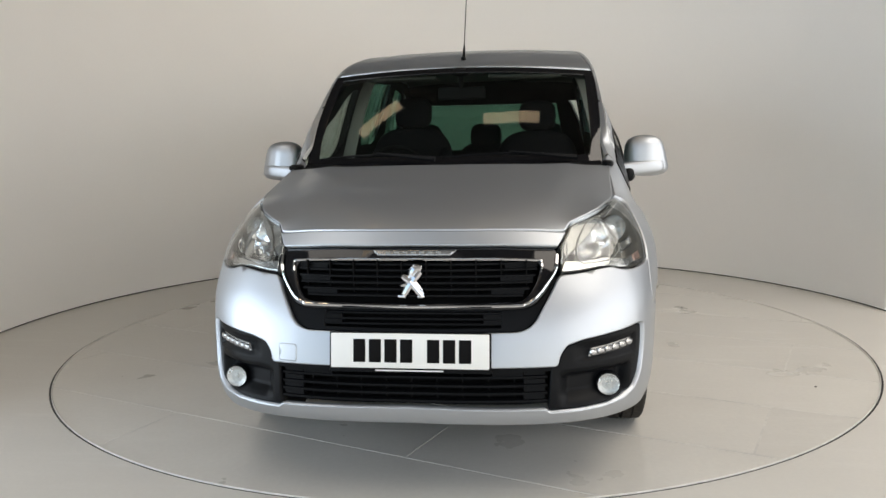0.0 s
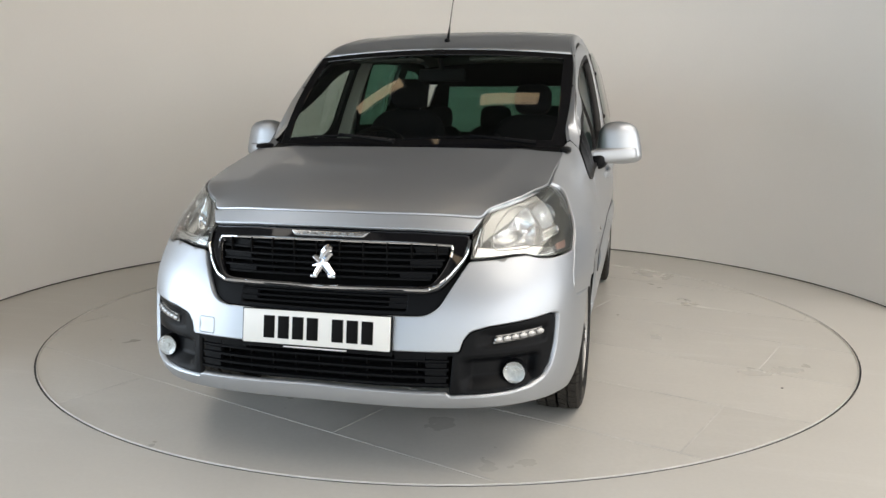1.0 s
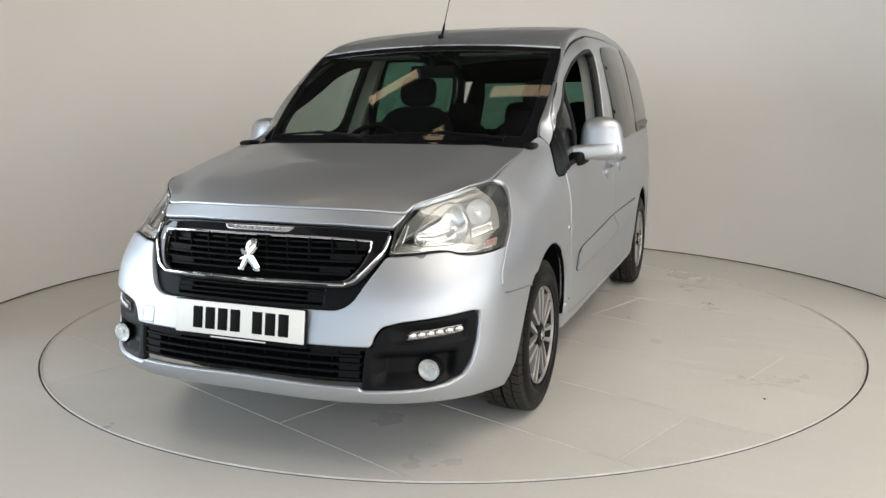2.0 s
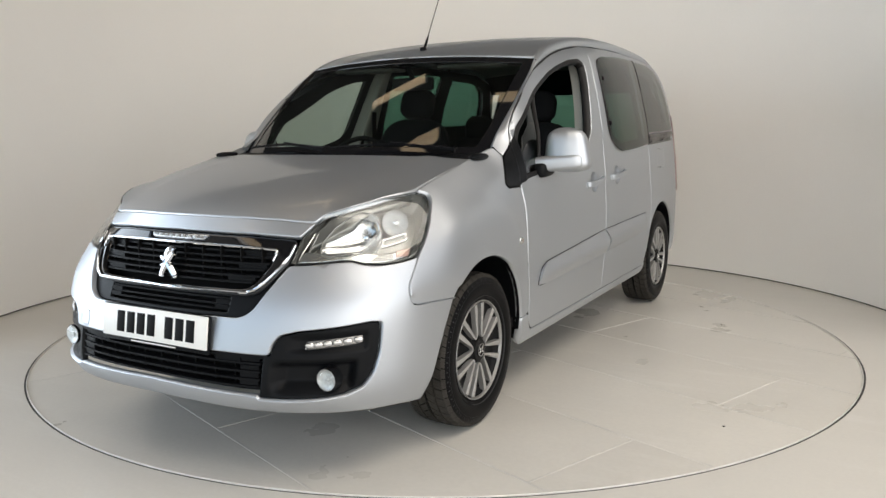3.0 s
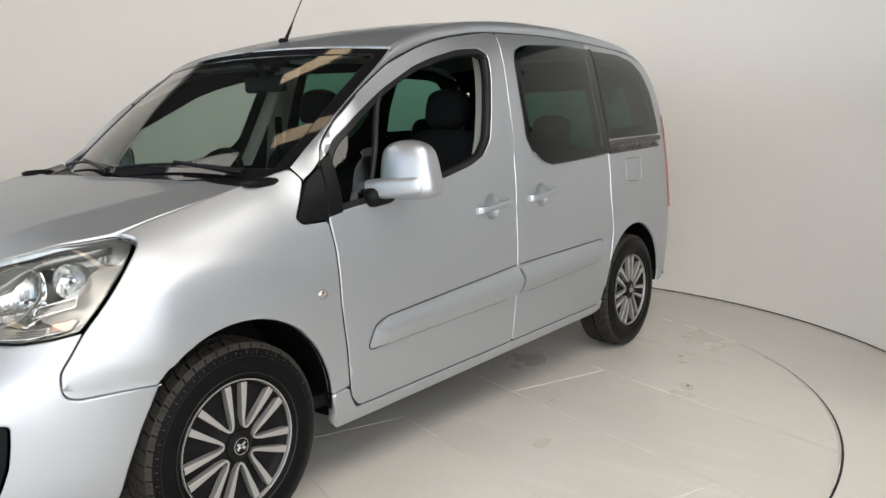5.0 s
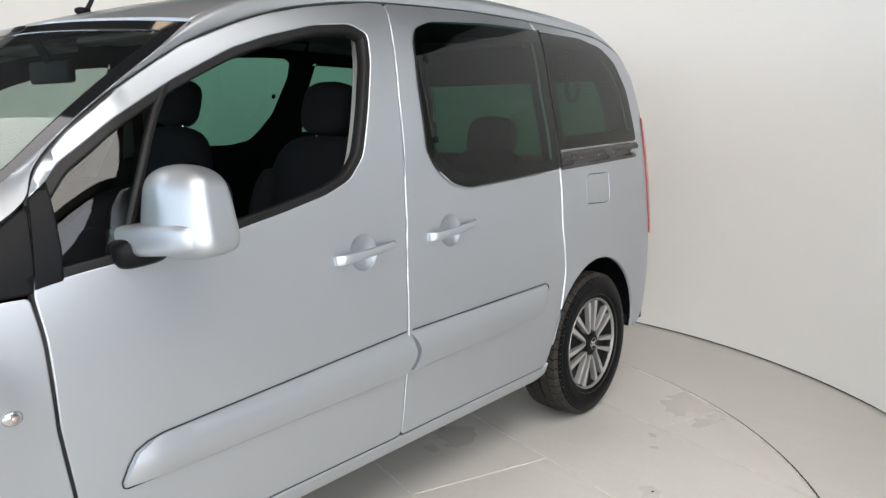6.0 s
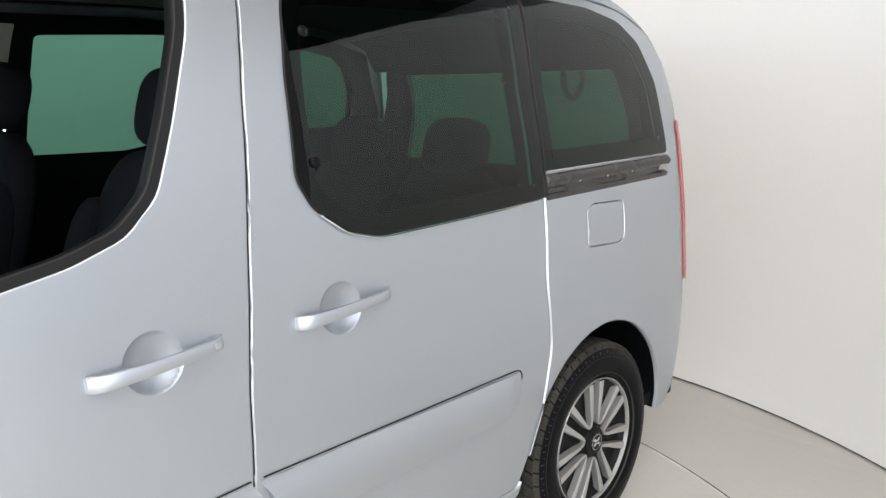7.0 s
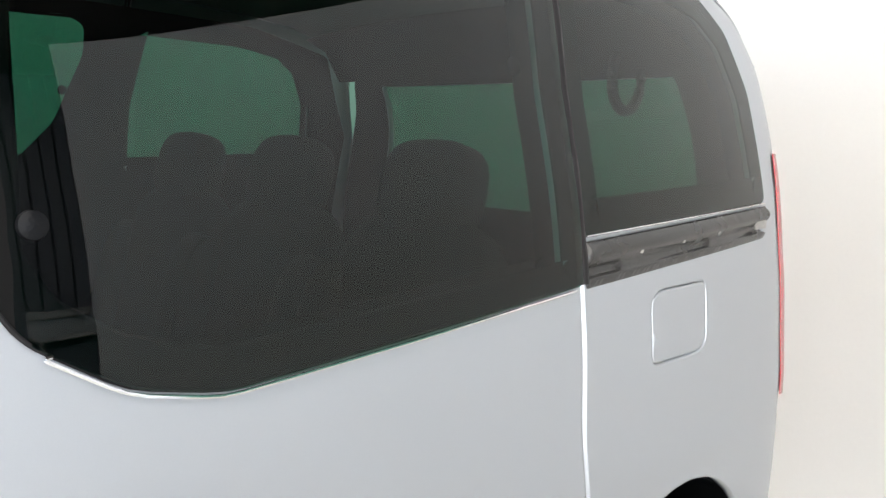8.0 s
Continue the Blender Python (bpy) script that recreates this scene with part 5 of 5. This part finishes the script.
for sx in (-1, 1):
    bm = bmesh.new()
    blob(bm, (sx * 0.712, 1.15, 1.072), (0.026, 0.075, 0.016), 2.6, 16, 8, None)
    part("cowl_corner", bm, BLACK, car)
for x0, x1 in ((0.58, -0.02), (-0.05, -0.62)):
    bm = bmesh.new()
    line = [screen_fn(x0 + (x1 - x0) * k / 8, 0.035 + 0.03 * math.sin(math.pi * k / 8)) + Vector((0, -0.018, 0.016)) for k in range(9)]
    tube(bm, line, 0.0055, 6)
    wip = part("wiper", bm, BLACK, car)
    bm = bmesh.new()
    p = line[0] + Vector((0, -0.02, -0.008))
    tube(bm, [p, line[4] + Vector((0, -0.004, 0.008))], [0.011, 0.006], 6)
    part("arm", bm, BLACK, wip)

# Aerial.
ant = Vector((0, 1.913, 1.612))
bm = bmesh.new()
blob(bm, (0, 1.90, 1.616), (0.014, 0.026, 0.012), 2.4, 14, 8)
aerial = part("aerial", bm, BLACK, car, "thin black roof aerial")
bm = bmesh.new()
tube(bm, [ant + Vector((0, 0.0, 0.008)), ant + Vector((0, 0.030, 0.06)), ant + Vector((0, 0.045, 0.085))], [0.0085, 0.006, 0.003], 8)
tube(bm, [ant + Vector((0, 0.04, 0.08)), ant + Vector((0, 0.24, 0.43))], 0.0026, 6)
part("rod", bm, BLACK, aerial)

# Tail: tailgate with its pane, bumper and lamps.
tail_w = spline([0.3, 0.5, 0.8, 1.1, 1.3, 1.46, 1.56], [0.74, 0.79, 0.80, 0.785, 0.735, 0.66, 0.56])


def tail_fn(x, z):
    w = min(abs(x) / tail_w(z), 1.1)
    return Vector((x, 4.30 - 0.05 * w ** 2 - 0.02 * w ** 8 - 0.16 * max(0, (z - 1.25) / 0.33) ** 2, z))


th = [(0.0, 0.32), (0.72, 0.34), (0.785, 0.5), (0.795, 0.8), (0.775, 1.1), (0.725, 1.3), (0.65, 1.46), (0.55, 1.56), (0.0, 1.60)]
rear_pane = [(-0.60, 1.08), (0.60, 1.08), (0.53, 1.47), (-0.53, 1.47)]
tg = panel("tailgate", th + [(-x, z) for x, z in th[::-1] if x], tail_fn, PAINT, car, [rear_pane], step=0.07, out=(0, 1, 0), depth=0.02)
panel("pane", rear_pane, tail_fn, PRIVACY, tg, step=0.08, corner=0.03, out=(0, 1, 0), depth=0.004, gap=-0.01)
panel("tail_trim", [(x * 0.97, z) for x, z in th] + [(-x * 0.97, z) for x, z in th[::-1] if x], lambda x, z: tail_fn(x, z) - Vector((0, 0.035, 0)), DASH, tg, [shrink(rear_pane, 0.01)], step=0.09, out=(0, 1, 0), depth=0.0)
for mir in (False, True):
    sx = -1 if mir else 1
    verts, faces = [], []
    n = 14
    for k in range(n + 1):
        z = 0.737 + (1.285 - 0.737) * k / n
        b = math.sin(math.pi * min(max((z - 0.70) / 0.62, 0), 1)) ** 0.5
        base = S(0.0)(4.218 - 0.10 * max(0, (z - 1.1)) ** 1.0, z)
        p0, p1 = base + Vector((0.004, -0.012 * b, 0)), base + Vector((0.006, 0.010, 0))
        p2 = Vector((tail_w(z) - 0.10, 4.262, z))
        verts += [Vector((p.x * sx, p.y, p.z)) for p in (p0, p1, (p1 + p2) / 2 + Vector((0.02, 0.022, 0)), p2)]
    for k in range(n):
        for i in range(3):
            f = (4 * k + i, 4 * k + i + 1, 4 * k + 5 + i, 4 * k + 4 + i)
            faces.append(f if sx > 0 else f[::-1])
    mesh_object("tail_lamp", verts, faces, RED, car, "tall red tail lamp")


# ---- wheels ----
def make_wheel(sx, cy, cz):
    """A tyre with tread, a silver seven-spoke trim and a hub cap; the axle runs along x."""
    R, r0, W2 = cz, 0.199, 0.0975
    m = Matrix.Translation((sx * 0.745, cy, cz)) @ pose(0, 0, 0, 0, 90 * sx, 0)
    prof = [(r0 - 0.004, 0.070), (r0 + 0.004, 0.083), (r0 + 0.012, 0.088), (r0 + 0.03, 0.0955), (r0 + 0.055, 0.0985), (r0 + 0.075, 0.094), (R - 0.016, 0.087), (R - 0.008, 0.079), (R - 0.006, 0.070)]
    for a in (0.042, 0.002, -0.038):
        prof += [(R - 0.006, a + 0.010), (R - 0.013, a + 0.006), (R - 0.013, a - 0.002), (R - 0.006, a - 0.006)]
    prof += [(R - 0.006, -0.070), (R - 0.016, -0.087), (r0 + 0.055, -0.0985), (r0, -0.08)]
    bm = bmesh.new()
    lathe(bm, prof, 72, m)
    wheel = part("wheel", bm, TYRE, car, "road wheel with black tyre and two-tone silver trim")
    bm = bmesh.new()
    COUNT = 46

    def block(a, r_in, r_out, z0, z1, skew, lean):
        """One tread block at angle a, from z0 to z1 across the tyre; skewed along its length, its outer corner rolled down by lean."""
        q = m @ pose(0, 0, 0, 0, 0, math.degrees(a))
        l = math.pi * R / COUNT
        for t0, t1 in ((-0.83, -0.30), (-0.24, 0.24), (0.30, 0.83)):
            cs = []
            for rr in (r_in, r_out):
                for e, f, z in ((t0, 0, z0), (t1, 0, z0), (t1, 1, z1), (t0, 1, z1)):
                    rad = rr - (lean * f if rr == r_out else lean * f * 0.9)
                    cs.append(bm.verts.new(q @ Vector((rad, l * e + skew * (f - 0.5), z))))
            for f in ((4, 5, 6, 7), (0, 1, 5, 4), (1, 2, 6, 5), (2, 3, 7, 6), (3, 0, 4, 7)):
                bm.faces.new([cs[i] for i in f])

    for k in range(COUNT):
        a = 2 * math.pi * k / COUNT
        half = math.pi / COUNT
        block(a, R - 0.014, R - 0.0005, 0.046, 0.078, 0.010, 0.004)
        block(a, R - 0.020, R - 0.0046, 0.079, 0.0885, 0.004, 0.012)
        block(a + half, R - 0.014, R, 0.006, 0.040, 0.024, 0.0)
        block(a, R - 0.014, R, -0.040, -0.006, -0.024, 0.0)
        block(a + half, R - 0.014, R - 0.0005, -0.046, -0.086, -0.010, 0.004)
    part("tread", bm, TREAD, wheel, "worn tread blocks", smooth=False)
    bm = bmesh.new()
    for k in range(COUNT * 2):
        box(bm, (R - 0.040, -0.0011, 0.090), (R - 0.027 - 0.006 * (k % 2), 0.0011, 0.0935), 0.0, m @ pose(0, 0, 0, 0, 0, 360 * k / COUNT / 2))
    for rr in (r0 + 0.020, r0 + 0.070):
        lathe(bm, [(rr - 0.0015, 0.090), (rr, 0.0965 if rr < 0.25 else 0.0962), (rr + 0.0015, 0.090)], 72, m)
    part("sidewall_relief", bm, RUBBER, wheel, smooth=False)
    bm = bmesh.new()
    lathe(bm, [(r0 - 0.006, 0.070), (r0 + 0.002, 0.086), (r0 + 0.0005, 0.0890), (r0 - 0.002, 0.0882), (r0 - 0.005, 0.078)], 64, m)
    part("rim_edge", bm, ALLOY, wheel)
    bm = bmesh.new()
    lathe(bm, [(r0 - 0.008, 0.079), (r0 - 0.016, 0.066), (r0 - 0.03, 0.060), (0.11, 0.060), (0.058, 0.070), (0.045, 0.080), (0.0001, 0.080)], 48, m)
    part("trim_dish", bm, WHEELBLACK, wheel)
    for k in range(7):
        base = 360 * k / 7
        for s in (-1, 1):
            bm = bmesh.new()
            line = [(0.056, 0.0), (0.057, s * 4.0), (0.062, s * 8.0), (0.080, s * 12.0), (0.112, s * 14.2), (0.150, s * 15.8), (0.190, s * 16.8)]
            wid = [0.0030, 0.0032, 0.0038, 0.0052, 0.0072, 0.0092, 0.0112]
            hts = [0.084, 0.0845, 0.085, 0.086, 0.086, 0.086, 0.085]
            rows = []
            spots = [Vector((rr * math.cos(radians(base + an)), rr * math.sin(radians(base + an)), 0)) for rr, an in line]
            for i, (c, w, h) in enumerate(zip(spots, wid, hts)):
                t = (spots[min(i + 1, 6)] - spots[max(i - 1, 0)]).normalized().cross(Vector((0, 0, -1)))
                rows.append([bm.verts.new(m @ (c + t * w * f + Vector((0, 0, hh)))) for f, hh in ((-1.0, h - 0.022), (-1, h - 0.001), (-0.92, h), (0.92, h), (1, h - 0.001), (1.0, h - 0.022))])
            for a, b in zip(rows, rows[1:]):
                for i in range(5):
                    bm.faces.new((a[i], a[i + 1], b[i + 1], b[i]))
            part("spoke", bm, ALLOY, wheel, smooth=False)
    bm = bmesh.new()
    lathe(bm, [(0.050, 0.07), (0.045, 0.086), (0.030, 0.088), (0.0265, 0.092), (0.0235, 0.092), (0.0225, 0.090), (0.0001, 0.091)], 32, m)
    part("hub", bm, WHEELBLACK, wheel)
    bm = bmesh.new()
    lathe(bm, [(0.0262, 0.0905), (0.0255, 0.0935), (0.0238, 0.0935), (0.0232, 0.0905)], 32, m, closed=True)
    part("hub_ring", bm, CHROME, wheel)
    bm = bmesh.new()
    for a in (35, -35):
        box(bm, (-0.018, -0.0045, 0.0905), (0.018, 0.0045, 0.0935), 0.001, m @ pose(0, 0, 0, 0, 0, a + 90))
    part("hub_emblem", bm, CHROME, wheel)
    return wheel


for sx in (1, -1):
    make_wheel(sx, 0.925, 0.312)
    make_wheel(sx, 3.653, 0.314)
    for c in (ARCH_F, ARCH_R):
        bm = bmesh.new()
        rows = []
        for k in range(25):
            a = radians(0 + 180 * k / 24)
            edge = side(c[0] + c[2] * math.cos(a), c[1] + c[2] * math.sin(a)) - 0.010
            rows.append([bm.verts.new((sx * x, c[0] + r * math.cos(a), c[1] + r * math.sin(a))) for x, r in ((edge, c[2] - 0.003), (edge - 0.04, c[2] + 0.006), (0.56, c[2] + 0.012), (0.54, 0.05))])
        for a, b in zip(rows, rows[1:]):
            for i in range(3):
                bm.faces.new((a[i], b[i], b[i + 1], a[i + 1]))
        part("arch_liner", bm, BLACK, car)
bm = bmesh.new()
box(bm, (-0.50, 0.32, 0.245), (0.50, 4.05, 0.30), 0.02)
box(bm, (-0.79, 1.36, 0.245), (0.79, 3.22, 0.32), 0.02)
part("underbody", bm, DARKIN, car)
for y in (0.925, 3.653):
    bm = bmesh.new()
    tube(bm, [(-0.55, y, 0.3), (0.55, y, 0.3)], 0.035, 8)
    part("axle", bm, DARKIN, car)

# ---- mirrors ----
def mirror_shell(bm, m):
    """A rounded housing that narrows towards its top and its front."""
    rings = []
    for k in range(23):
        t = 0.5 - 0.5 * math.cos(math.pi * k / 22)
        z = -0.106 + 0.204 * t
        edge = math.sqrt(max(1 - (2 * t - 1) ** 5, 0.0)) if t > 0.5 else math.sqrt(max(1 - (2 * t - 1) ** 6, 0.0))
        hx, hy = (0.114 - 0.030 * t) * max(edge, 0.02), (0.074 - 0.020 * t) * max(edge, 0.02)
        ring = []
        for i in range(28):
            a = 2 * math.pi * i / 28
            c, s = math.cos(a), math.sin(a)
            f = (abs(c) ** 4.2 + abs(s) ** 4.2) ** (-1 / 4.2)
            ring.append(bm.verts.new(m @ Vector((hx * c * f - 0.012 * t, hy * s * f * (1.0 if s > 0 else 1.15 - 0.25 * abs(c)), z))))
        rings.append(ring)
    for p, q in zip(rings, rings[1:]):
        for i in range(28):
            bm.faces.new((p[i], p[(i + 1) % 28], q[(i + 1) % 28], q[i]))
    bm.faces.new(rings[0][::-1])
    bm.faces.new(rings[-1])


for sx in (1, -1):
    m = Matrix.Diagonal((sx, 1, 1, 1))
    bm = bmesh.new()
    mirror_shell(bm, m @ Matrix.Translation((0.934, 1.625, 1.096)) @ pose(0, 0, 0, 0, 0, 12))
    head = part("door_mirror", bm, PAINT, car, "silver door mirror on a black foot")
    bm = bmesh.new()
    blob(bm, (0, 0, 0), (0.132, 0.052, 0.036), 4.2, 30, 16, m @ Matrix.Translation((0.884, 1.580, 1.033)) @ pose(0, 0, 0, 0, -5, 13))
    part("lower_arm", bm, PAINT, head)
    bm = bmesh.new()
    blob(bm, (0, 0, 0), (0.080, 0.012, 0.080), 4.0, 24, 12, m @ Matrix.Translation((0.916, 1.676, 1.085)) @ pose(0, 0, 0, 0, 0, 12))
    part("rim", bm, BLACK, head)
    bm = bmesh.new()
    blob(bm, (0, 0, 0), (0.070, 0.004, 0.070), 4.0, 24, 12, m @ Matrix.Translation((0.916, 1.687, 1.085)) @ pose(0, 0, 0, 0, 0, 12))
    part("mirror_glass", bm, CHROME, head)
    bm = bmesh.new()
    blob(bm, (0, 0, 0), (0.050, 0.062, 0.036), 3.4, 24, 12, m @ Matrix.Translation((0.826, 1.560, 1.006)) @ pose(0, 0, 0, 8, 0, -12))
    part("foot", bm, BLACK, head)

# ---- inside of the car ----
FAR_HOLE = [(2.64, 1.165), (2.98, 1.17), (3.08, 1.19), (3.14, 1.24), (3.21, 1.32), (3.275, 1.50), (3.27, 1.575), (3.22, 1.60), (2.66, 1.56)]
for mir in (False, True):
    lining = [(1.30, 0.86), (3.30, 0.88), (4.15, 0.90), (4.18, 1.3), (4.05, 1.57), (3.75, 1.64), (2.98, 1.655), (2.48, 1.632), (2.18, 1.59), (1.90, 1.515), (1.57, 1.355), (1.39, 1.17), (1.33, 1.0)]
    panel("inner_trim", lining, S(-0.045), DASH, car, [shrink(dlo, 0.055 if mir else 0.012), FAR_HOLE if mir else shrink(rwin, 0.045), shrink(qwin, 0.055)], step=0.09, corner=0.02, out=OUT, mirror=mir, depth=0)
    sx = -1 if mir else 1
    panel("pillar_trim", [(2.42, 0.95), (2.53, 0.95), (2.565, 1.30), (2.60, 1.60), (2.45, 1.60), (2.42, 1.46)], S(-0.052), TRIMGREY, car, step=0.06, corner=0.01, out=OUT, mirror=mir, depth=0.0, label="pale grey pillar trim")
    bm = bmesh.new()
    rows = []
    for k in range(13):
        z = 1.06 + 0.50 * k / 12
        y = float(np.interp(z, (1.06, 1.18, 1.306, 1.46, 1.56), (2.228, 2.288, 2.336, 2.389, 2.410)))
        p, q = S(-0.036)(y + 0.008, z), S(-0.036)(y + 0.03, z)
        rows.append([bm.verts.new((sx * w.x, w.y, w.z)) for w in (p, p - Vector((0.070, -0.020, 0)), q - Vector((0.075, -0.015, 0)), q)])
    for a, b in zip(rows, rows[1:]):
        for i in range(3):
            bm.faces.new((a[i], b[i], b[i + 1], a[i + 1]))
    part("pillar_edge", bm, TRIMGREY, car)
    lower = [(1.40, 0.34), (3.20, 0.34), (3.24, 0.76), (4.1, 0.76), (4.14, 1.02), (3.35, 1.00), (2.4, 0.97), (1.40, 0.93)]
    panel("door_card", lower, S(-0.06), DASH, car, step=0.1, corner=0.02, out=OUT, mirror=mir, depth=0.0)
ceil_pts = [(-0.655, 1.84), (0.655, 1.84), (0.655, 4.12), (-0.655, 4.12)]
panel("headliner", ceil_pts, lambda x, y: roof_fn(x, y) - Vector((0, 0, 0.06)), LINING, car, step=0.1, out=(0, 0, 1), depth=0.0)
bm = bmesh.new()
box(bm, (-0.80, 1.15, 0.32), (0.80, 4.2, 0.36))
part("cabin_floor", bm, DASH, car, smooth=False)
bm = bmesh.new()
rows = []
for k in range(21):
    x = -0.78 + 1.56 * k / 20
    hump = 0.045 * math.exp(-((x + 0.37) / 0.17) ** 2)
    rows.append([bm.verts.new((x * min(0.82 + 0.45 * max(yy - 1.14, 0), 1), yy, zz)) for yy, zz in ((1.17, 0.9), (1.19, 1.035), (1.34, 1.06 + hump * 0.3), (1.52, 1.05 + hump), (1.60, 1.01 + hump), (1.66, 0.90), (1.58, 0.62), (1.5, 0.4))])
for a, b in zip(rows, rows[1:]):
    for i in range(7):
        bm.faces.new((a[i], b[i], b[i + 1], a[i + 1]))
part("dashboard", bm, DASH, car)
bm = bmesh.new()
wm = Matrix.Translation((-0.37, 1.76, 0.985)) @ pose(0, 0, 0, 62, 0, 0)
tube(bm, [wm @ Vector((0.185 * math.cos(2 * math.pi * k / 36), 0.185 * math.sin(2 * math.pi * k / 36), 0)) for k in range(36)], 0.014, 8, closed=True)
for a in (0, 180, 270):
    tube(bm, [wm @ Vector((0.04 * math.cos(radians(a)), 0.04 * math.sin(radians(a)), -0.03)), wm @ Vector((0.18 * math.cos(radians(a)), 0.18 * math.sin(radians(a)), 0))], 0.014, 6)
blob(bm, (0, 0, 0), (0.075, 0.065, 0.03), 2.6, 16, 8, wm @ Matrix.Translation((0, 0, -0.02)))
tube(bm, [wm @ Vector((0, 0, -0.03)), (-0.37, 1.58, 0.90)], 0.03, 8)
part("steering_wheel", bm, DASH, car)


def make_seat(cx, cy, wide, tall=1.0, heads=(0.0,), back_h=0.62, rise=0.092):
    """A seat: cushion, leaning backrest with side bolsters, and head restraints."""
    bm = bmesh.new()
    blob(bm, (cx, cy, 0.62), (wide, 0.27, 0.085), 3.2, 24, 12)
    seat = part("seat", bm, FABRIC, car, "dark grey cloth seat")
    bm = bmesh.new()
    lean = Matrix.Translation((cx, cy + 0.26, 0.66)) @ pose(0, 0, 0, -14)
    blob(bm, (0, 0, back_h / 2), (wide * 0.98, 0.065, back_h / 2), 3.4, 24, 14, lean)
    part("backrest", bm, FABRIC, seat)
    if wide < 0.3:
        for sx in (-1, 1):
            bm = bmesh.new()
            blob(bm, (sx * wide * 0.82, -0.045, back_h * 0.42), (0.05, 0.06, back_h * 0.36), 2.8, 14, 10, lean)
            part("bolster", bm, FABRIC, seat)
    for h in heads:
        bm = bmesh.new()
        blob(bm, (h, -0.01, back_h + rise), (0.114, 0.056, 0.093), 3.2, 20, 12, lean)
        hr = part("head_restraint", bm, FABRIC, seat)
        for sx in (-0.05, 0.05):
            bm = bmesh.new()
            tube(bm, [lean @ Vector((h + sx, 0, back_h - 0.02)), lean @ Vector((h + sx, -0.005, back_h + 0.06))], 0.006, 6)
            part("post", bm, CHROME, hr)
    return seat


make_seat(0.385, 2.14, 0.255, back_h=0.585)
make_seat(-0.37, 2.025, 0.255, back_h=0.615)
for cx in (-0.44, 0.0, 0.44):
    make_seat(cx, 3.05, 0.215, heads=(0.0,), back_h=0.51, rise=0.045)
# Interior mirror, sun visors, belts, luggage-side grab strap.
bm = bmesh.new()
box(bm, (-0.125, 1.775, 1.395), (0.125, 1.805, 1.462), 0.012)
im = part("interior_mirror", bm, DASH, car)
bm = bmesh.new()
tube(bm, [(0, 1.79, 1.45), (0, 1.74, 1.53)], 0.014, 8)
blob(bm, (0, 1.73, 1.535), (0.05, 0.04, 0.022), 2.6, 14, 8)
part("stalk", bm, DASH, im)
for x in (-0.33, 0.33):
    bm = bmesh.new()
    box(bm, (x - 0.19, 1.80, 1.505), (x + 0.19, 1.95, 1.522), 0.007)
    part("sun_visor", bm, LINING, car)
for sx in (-1, 1):
    for yb, ztop in ((2.47, 1.34),):
        bm = bmesh.new()
        x_up = S(-0.065)(yb, ztop).x
        pts = [(sx * x_up, yb, ztop), (sx * (x_up + 0.012), yb + 0.01, 1.0), (sx * (x_up + 0.012), yb + 0.02, 0.5)]
        for p, q in zip(pts, pts[1:]):
            a, b = Vector(p), Vector(q)
            d = Vector((0, 0.023, 0))
            o = Vector((-sx * 0.002, 0, 0))
            c8 = [bm.verts.new(w) for w in (a - d, a + d, b + d, b - d, a - d + o, a + d + o, b + d + o, b - d + o)]
            for f in ((0, 1, 2, 3), (7, 6, 5, 4), (0, 4, 5, 1), (1, 5, 6, 2), (2, 6, 7, 3), (3, 7, 4, 0)):
                bm.faces.new([c8[i] for i in f])
        belt = part("seat_belt", bm, DASH, car)
        bm = bmesh.new()
        box(bm, (sx * x_up - 0.012, yb - 0.03, ztop - 0.03), (sx * x_up + 0.012, yb + 0.03, ztop + 0.045), 0.008)
        part("belt_guide", bm, TRIMGREY, belt)
bm = bmesh.new()
tube(bm, [(0.69, 3.675 + 0.05 * math.cos(radians(a)), 1.415 + 0.06 * math.sin(radians(a))) for a in range(140, 400, 20)], 0.010, 8)
part("grab_loop", bm, DASH, car)
# Dark lining between the roof lining and the tailgate.
bm = bmesh.new()
rows = []
for k in range(17):
    x = -0.68 + 1.36 * k / 16
    hi, lo = roof_fn(x * 0.9, 3.98), tail_fn(x * 0.9, 1.475)
    rows.append([bm.verts.new(p) for p in ((x, 3.98, hi.z - 0.072), (x, 4.06, hi.z - 0.105), (x, lo.y - 0.05, 1.475))])
for a, b in zip(rows, rows[1:]):
    for i in range(2):
        bm.faces.new((a[i], b[i], b[i + 1], a[i + 1]))
part("rear_lining", bm, DASH, car)
